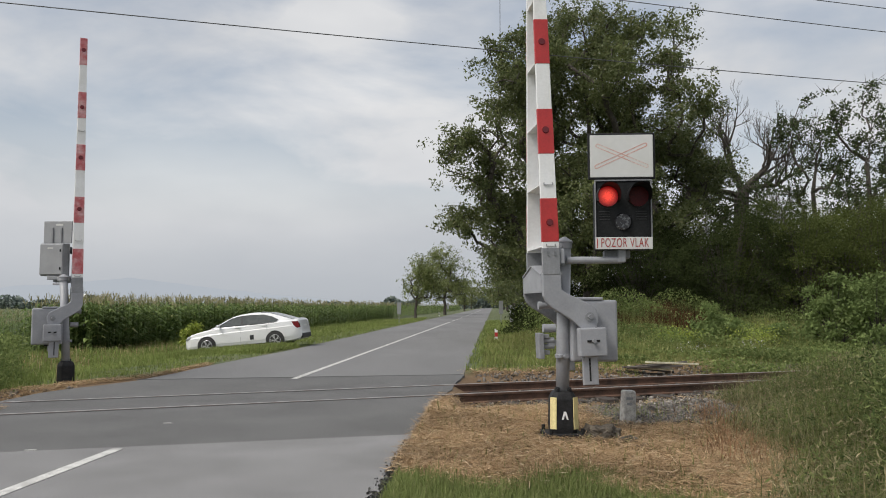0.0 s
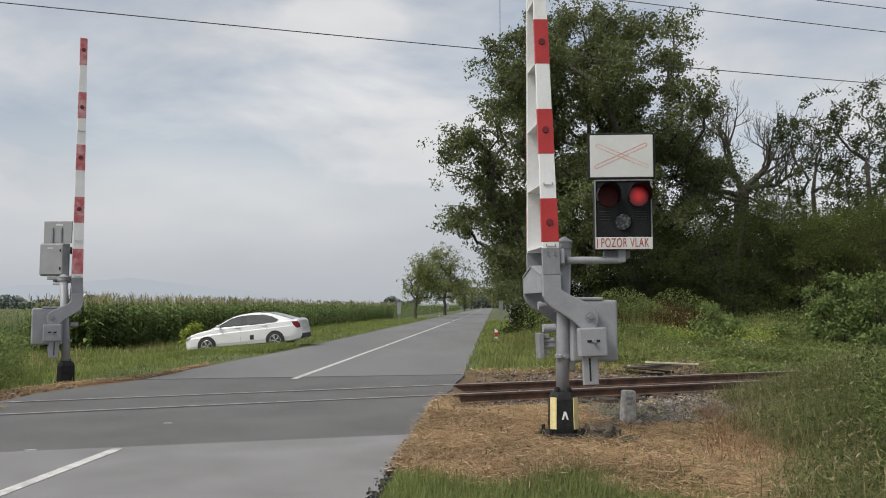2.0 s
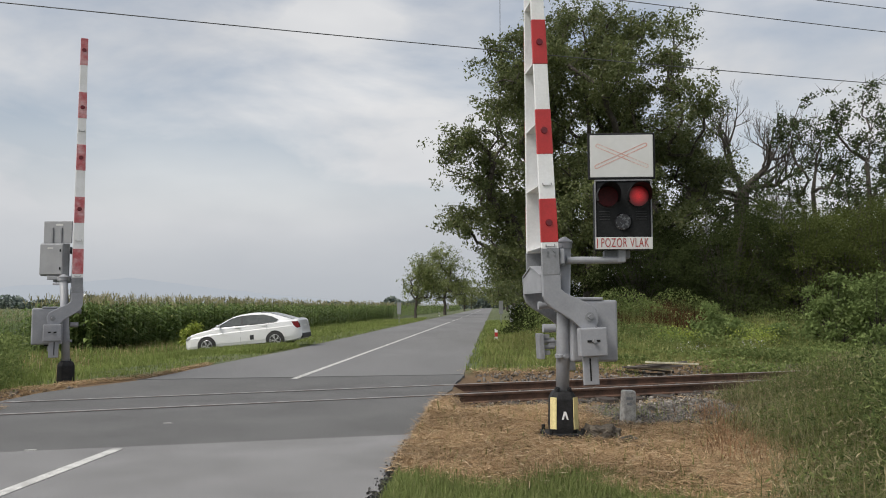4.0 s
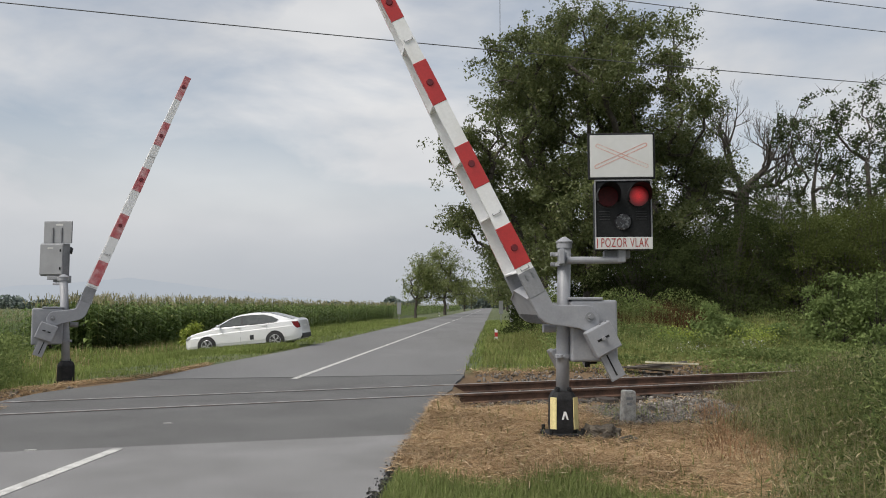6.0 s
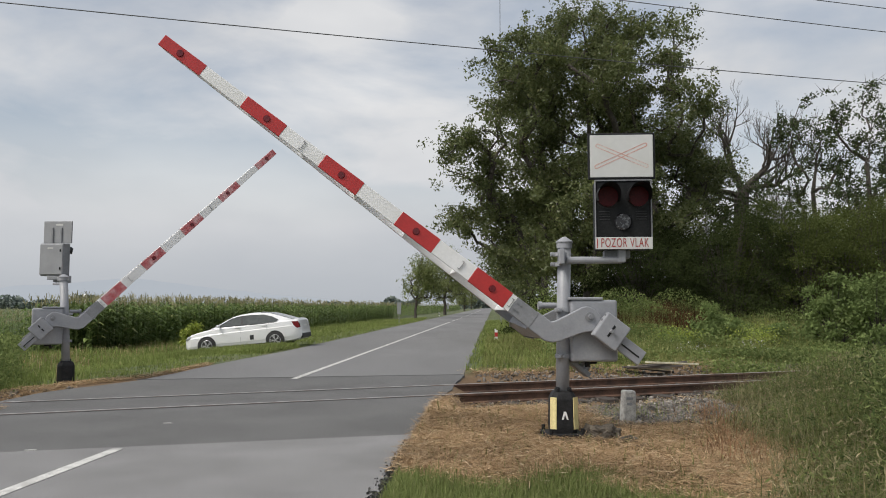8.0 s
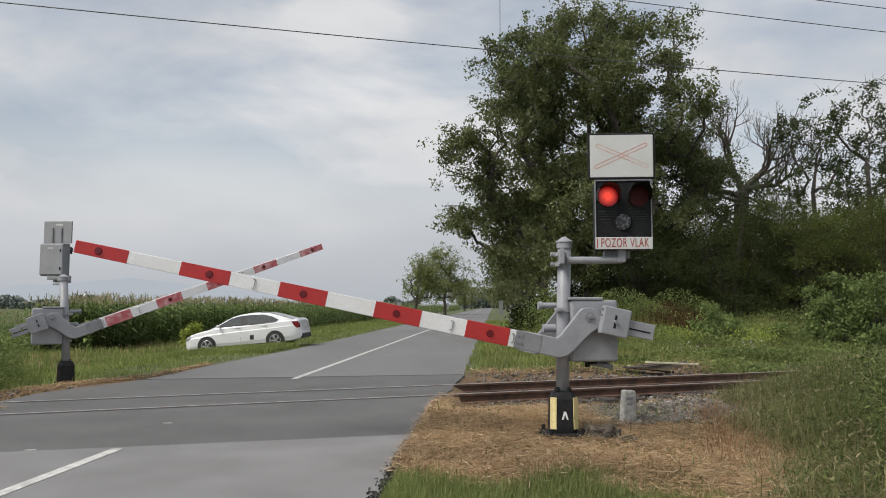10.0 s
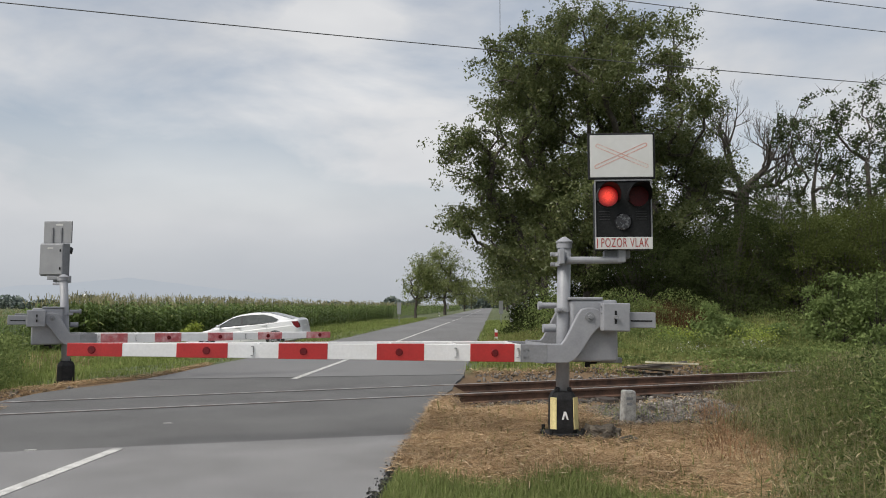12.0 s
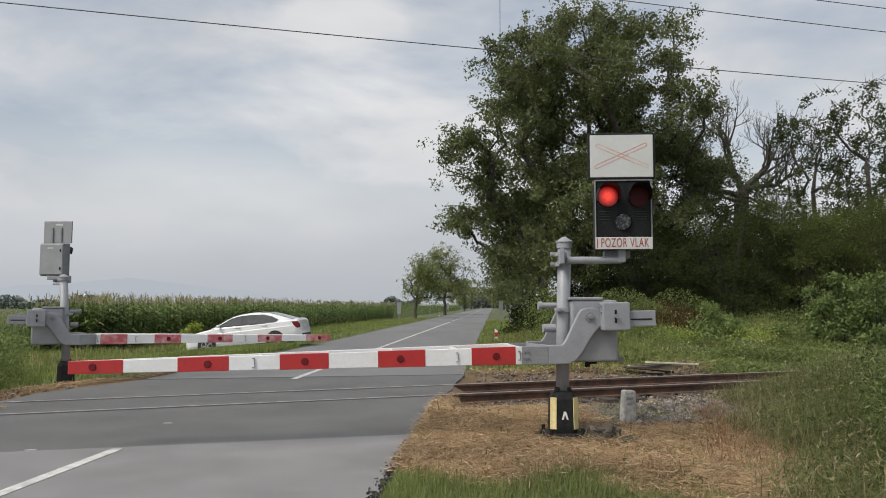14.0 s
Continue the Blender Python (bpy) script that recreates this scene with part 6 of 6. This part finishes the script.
def rough_rock(name, at, size, material, label, seed, sub=3, category="stone"):
    bm = bmesh.new()
    bmesh.ops.create_icosphere(bm, subdivisions=sub, radius=1)
    o = Vector((seed * 3.1, 0, 0))
    for v in bm.verts:
        n = noise.noise(v.co * 1.3 + o) * 0.5 + noise.noise(v.co * 3.1 + o) * 0.32 + noise.noise(v.co * 8 + o) * 0.12
        v.co = Vector((v.co.x * size[0], v.co.y * size[1], v.co.z * size[2])) * (1 + n)
    ob = part(name, bm, material)
    ob.matrix_world = at
    return tagged(ob, label, category)


def board_pile():
    r = np.random.default_rng(4)
    for i in range(7):
        L = r.uniform(0.9, 1.7)
        pale = i in (3, 6)
        bm = box_bm(L, 0.13, 0.04, bevel=0.006)
        ob = part("old_board", bm, M_WOOD_PALE if pale else M_WOOD)
        x = 4.4 + 0.15 * i + r.uniform(-0.3, 0.3)
        ob.matrix_world = pose(x, 18.15 + r.uniform(-0.25, 0.3), -0.09 + 0.042 * i, r.uniform(-8, 8), r.uniform(-7, 7), TRACK_DEG - 20 + r.uniform(-16, 16))
        tagged(ob, "pale painted old board on a heap" if pale else "dark weathered old board on a heap", "board", "heap of boards")


def delineator(x, y, red, label):
    thing = new("delineator_post")
    thing.location = (x, y, float(height(x, y)) - 0.30)
    tagged(thing, label, "delineator", "delineator posts")
    bm = bmesh.new()
    prism(bm, [(-0.06, -0.05), (0.06, -0.05), (0.06, 0.76), (-0.06, 0.84)], -0.05, 0.05, 0.012)
    part("post", bm, M_WHITE, thing, "white plastic post")
    bm = box_bm(0.126, 0.106, 0.19, (0, 0, 0.58), 0.01)
    part("band", bm, M_RED if red else M_TRIM, thing, "red reflective band" if red else "black band")


def countdown_back(x, y, h, rz):
    thing = new("countdown_board")
    thing.matrix_world = pose(x, y, float(height(x, y)), rz=rz)
    tagged(thing, "grey back of a roadside countdown board", "road sign", "countdown boards")
    bm = box_bm(0.34, 0.02, 1.05, (0, -0.03, h - 0.45), 0.006)
    part("panel", bm, M_GREY_BACK, thing, "bare grey sheet panel")
    bm = bmesh.new()
    add_cyl(bm, (0, 0.02, -0.1), (0, 0.02, h), 0.032, n=12)
    part("post", bm, M_GREY_D, thing, "grey tube post")


def cables():
    spec = (((-38, 17.0, 11.45), (34.0, 38.7, 12.05), 0.018, 0.35), ((-2, 31.4, 15.7), (44, 45.5, 16.44), 0.020, 0.25), ((12, 40.0, 19.02), (52, 52.0, 20.02), 0.022, 0.2))
    for a, b, rad, sag in spec:
        a, b = Vector(a), Vector(b)
        bm = bmesh.new()
        add_tube(bm, [a.lerp(b, k / 40) - Vector((0, 0, sag * 4 * (k / 40) * (1 - k / 40))) for k in range(41)], rad, 6)
        tagged(part("overhead_cable", bm, M_CABLE), "thin dark overhead cable sagging slightly", "cable", "overhead cables", kind="structure")


bm = bmesh.new()
add_cyl(bm, (2.2, 28.7, 11.3), (2.2, 28.7, 15.0), 0.012, n=6)
tagged(part("stay_wire", bm, M_TRIM), "thin upright wire tapping the overhead cable", "wire", kind="structure")
kilometre_stone()
rough_rock("boulder", pose(1.86, 8.72, 0.05, 0, 12, 20), (0.17, 0.13, 0.13), M_STONE, "dark mossy lump of stone by the barrier foot", 1, 4)
rough_rock("boulder", pose(2.02, 8.5, 0.0, 0, 0, 70), (0.12, 0.10, 0.09), M_STONE, "small dark lump of stone in straw", 2)
rough_rock("boulder", pose(1.74, 8.98, 0.03, 0, 0, 40), (0.13, 0.12, 0.12), M_STONE, "dark crumbling lump of stone at the footing", 3)
rough_rock("boulder", pose(2.14, 8.28, -0.01, 0, 0, 10), (0.10, 0.07, 0.06), M_STONE, "small dark lump of stone in straw", 4)
bm = box_bm(0.56, 0.54, 0.24, (1.40, 9.05, -0.128), 0.03)
for v in bm.verts:
    v.co += Vector((noise.noise(v.co * 7), noise.noise(v.co * 7 + Vector((3, 0, 0))), 0)) * 0.02
tagged(part("footing", bm, M_FOOTING), "rough soiled concrete footing of the barrier", "footing", kind="structure")
bm = box_bm(0.6, 0.6, 0.2, (-7.588, 15.484, -0.235), 0.03)
tagged(part("footing", bm, M_CONCRETE), "rough concrete footing in the grass", "footing", kind="structure")
for x, y, w in ((-3.62, 10.0, 0.07), (-4.4, 8.15, 0.09)):
    tagged(flat_strip("paint_mark", [(x, y), (x + 0.06, y + 0.02), (x + 0.11, y + 0.01)], w * 0.5, M_LINE), "small stray fleck of white paint on asphalt", "road marking", "paint flecks", "structure")
board_pile()
delineator(2.28, 32.9, True, "white delineator post with a red band in grass")
delineator(-0.55, 112, False, "white delineator post with a black band")
countdown_back(-3.9, 68, 1.75, 4)
countdown_back(0.9, 140, 1.9, 4)
countdown_back(4.7, 62, 1.85, 4)
countdown_back(4.35, 48, 1.45, 8)
bm = bmesh.new()
add_cyl(bm, (0, 0, -0.1), (0, 0, 2.3), 0.025, n=10)
bmesh.ops.create_icosphere(bm, subdivisions=2, radius=0.085, matrix=Matrix.Translation((0, 0, 2.36)))
ob = part("marker_pole", bm, M_WHITE)
ob.matrix_world = pose(-15.55, 33.2, -0.42)
tagged(ob, "slim white pole with a ball top at the field edge", "marker pole")
cables()

# ---- distance ----


def far_woods():
    r = np.random.default_rng(9)
    # pale blue-green leaf colour carries the haze of distance
    m = leaf_mat("haze_painted_foliage", (0.13, 0.165, 0.145), (0.18, 0.21, 0.18), thin=0.1)
    for x0, x1, d, h, n in ((-640, -455, 420, 9, 3000), (-86, -30, 520, 11, 1300), (-520, -90, 1300, 9, 3500), (20, 75, 430, 9, 1300), (75, 140, 330, 10, 1600)):
        x = r.uniform(x0, x1, n) / 1000 * d
        top = h * (0.55 + 0.3 * np.sin(x * 0.11) * np.sin(x * 0.043 + 1) + 0.25 * np.sin(x * 0.31))
        z = -0.5 + top * r.random(n) ** 0.6
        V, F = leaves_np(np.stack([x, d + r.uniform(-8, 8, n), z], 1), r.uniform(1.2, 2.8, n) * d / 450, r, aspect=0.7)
        tagged(np_mesh("far_woods", V, F, m), "line of distant trees, haze painted into the leaf colour", "woods", kind="stuff")


far_woods()


def hills():
    m = bpy.data.materials.new("haze_painted_hills")
    m.use_nodes = True
    b = m.node_tree.nodes["Principled BSDF"]
    # haze painted in: black base, an even bluish glow close to the sky's tone
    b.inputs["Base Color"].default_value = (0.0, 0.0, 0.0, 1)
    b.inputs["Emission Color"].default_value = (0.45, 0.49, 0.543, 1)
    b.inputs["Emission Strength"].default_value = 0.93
    b.inputs["Roughness"].default_value = 1
    bm = bmesh.new()
    pts = []
    for k in range(121):
        x = -800 + 1000 * k / 120
        g = 21 * math.exp(-((x + 420) / 90) ** 2) + 20 * math.exp(-((x + 560) / 120) ** 2) + 14 * math.exp(-((x + 300) / 120) ** 2) + 5 + 2.2 * noise.noise(Vector((x * 0.02, 0, 0))) + 1.2 * noise.noise(Vector((x * 0.07, 3, 0)))
        g *= min(1, max(0.0, (180 - x) / 260))
        pts.append((x / 1000 * 3600, max(g, 0.2) / 1000 * 3600))
    f = [bm.verts.new((x, 3600, -5)) for x, z in pts]
    t = [bm.verts.new((x, 3700, z)) for x, z in pts]
    e = [bm.verts.new((x, 3900, -5)) for x, z in pts]
    for k in range(120):
        bm.faces.new((f[k], f[k + 1], t[k + 1], t[k]))
        bm.faces.new((t[k], t[k + 1], e[k + 1], e[k]))
    tagged(part("backdrop", bm, m, smooth=True), "faint blue hills on the horizon, haze painted as their own glow", "hills", kind="structure")


hills()

# ---- movement ----


def motions():
    right = [(0, 88.0), (3.2, 88.0), (3.8, 88.0), (4.25, 85.6), (5.3, 72.4), (5.5, 69.6), (6, 62.85), (6.5, 56.2), (7, 49.6), (7.5, 43.05), (8, 36.6), (8.2, 34.1), (9.25, 20.9), (10.3, 8.3), (10.5, 6.0), (10.7, 3.9), (10.9, 1.9), (11.0, 0.95), (11.15, -0.25), (11.3, -1.5), (11.4, -1.35), (11.5, -0.75), (11.65, -0.05), (11.8, 0.45), (12, 0.85), (12.5, 0.4), (13, -0.15), (13.5, -0.7), (14, -1.1)]
    left = [(0, 90.4), (3.2, 90.4), (3.9, 90.4), (4.35, 88.4), (5.3, 77.7), (5.5, 75.3), (6, 69.0), (6.5, 62.85), (7, 56.8), (7.5, 50.7), (8, 44.8), (8.2, 42.3), (9.25, 29.6), (10.3, 17.0), (10.5, 14.7), (10.7, 12.2), (11, 8.8), (11.2, 6.6), (11.4, 4.5), (11.6, 2.6), (11.8, 1.0), (12, 0.0), (12.3, -0.6), (14, -0.7)]
    walk(boom_r, [(t, pose(-0.27, 0, 1.39, ry=-a)) for t, a in right])
    walk(boom_l, [(t, pose(-0.27, 0, 1.39, ry=-a)) for t, a in left])
    # the two lamps take turns: each disc turns its lit face to the front and away again
    period = 1.0577
    for lamps in (lamps_r, lamps_l):
        for lamp, first_on, first_off in zip(lamps, (-0.05, 0.61), (0.49, 0.97)):
            at = lamp.location.copy()
            flips = []
            for k in range(14):
                flips += [k * period + first_on, k * period + first_off]
            angle = 180
            if flips[0] < 0:
                flips, angle = flips[1:], 0
            rows = [(0, angle)]
            for t in flips:
                f = round(t * FPS)
                # no turn is half done on a half second
                late = f % 15
                f += 1 if late == 14 else -1 if late == 13 else 0
                if f + 3 >= 14 * FPS:
                    break
                rows += [((f + step) / FPS, angle + 60 * step) for step in range(4)]
                angle += 180
            rows.append((14, angle))
            walk(lamp, [(t, pose(*at, rz=a)) for t, a in rows])


motions()
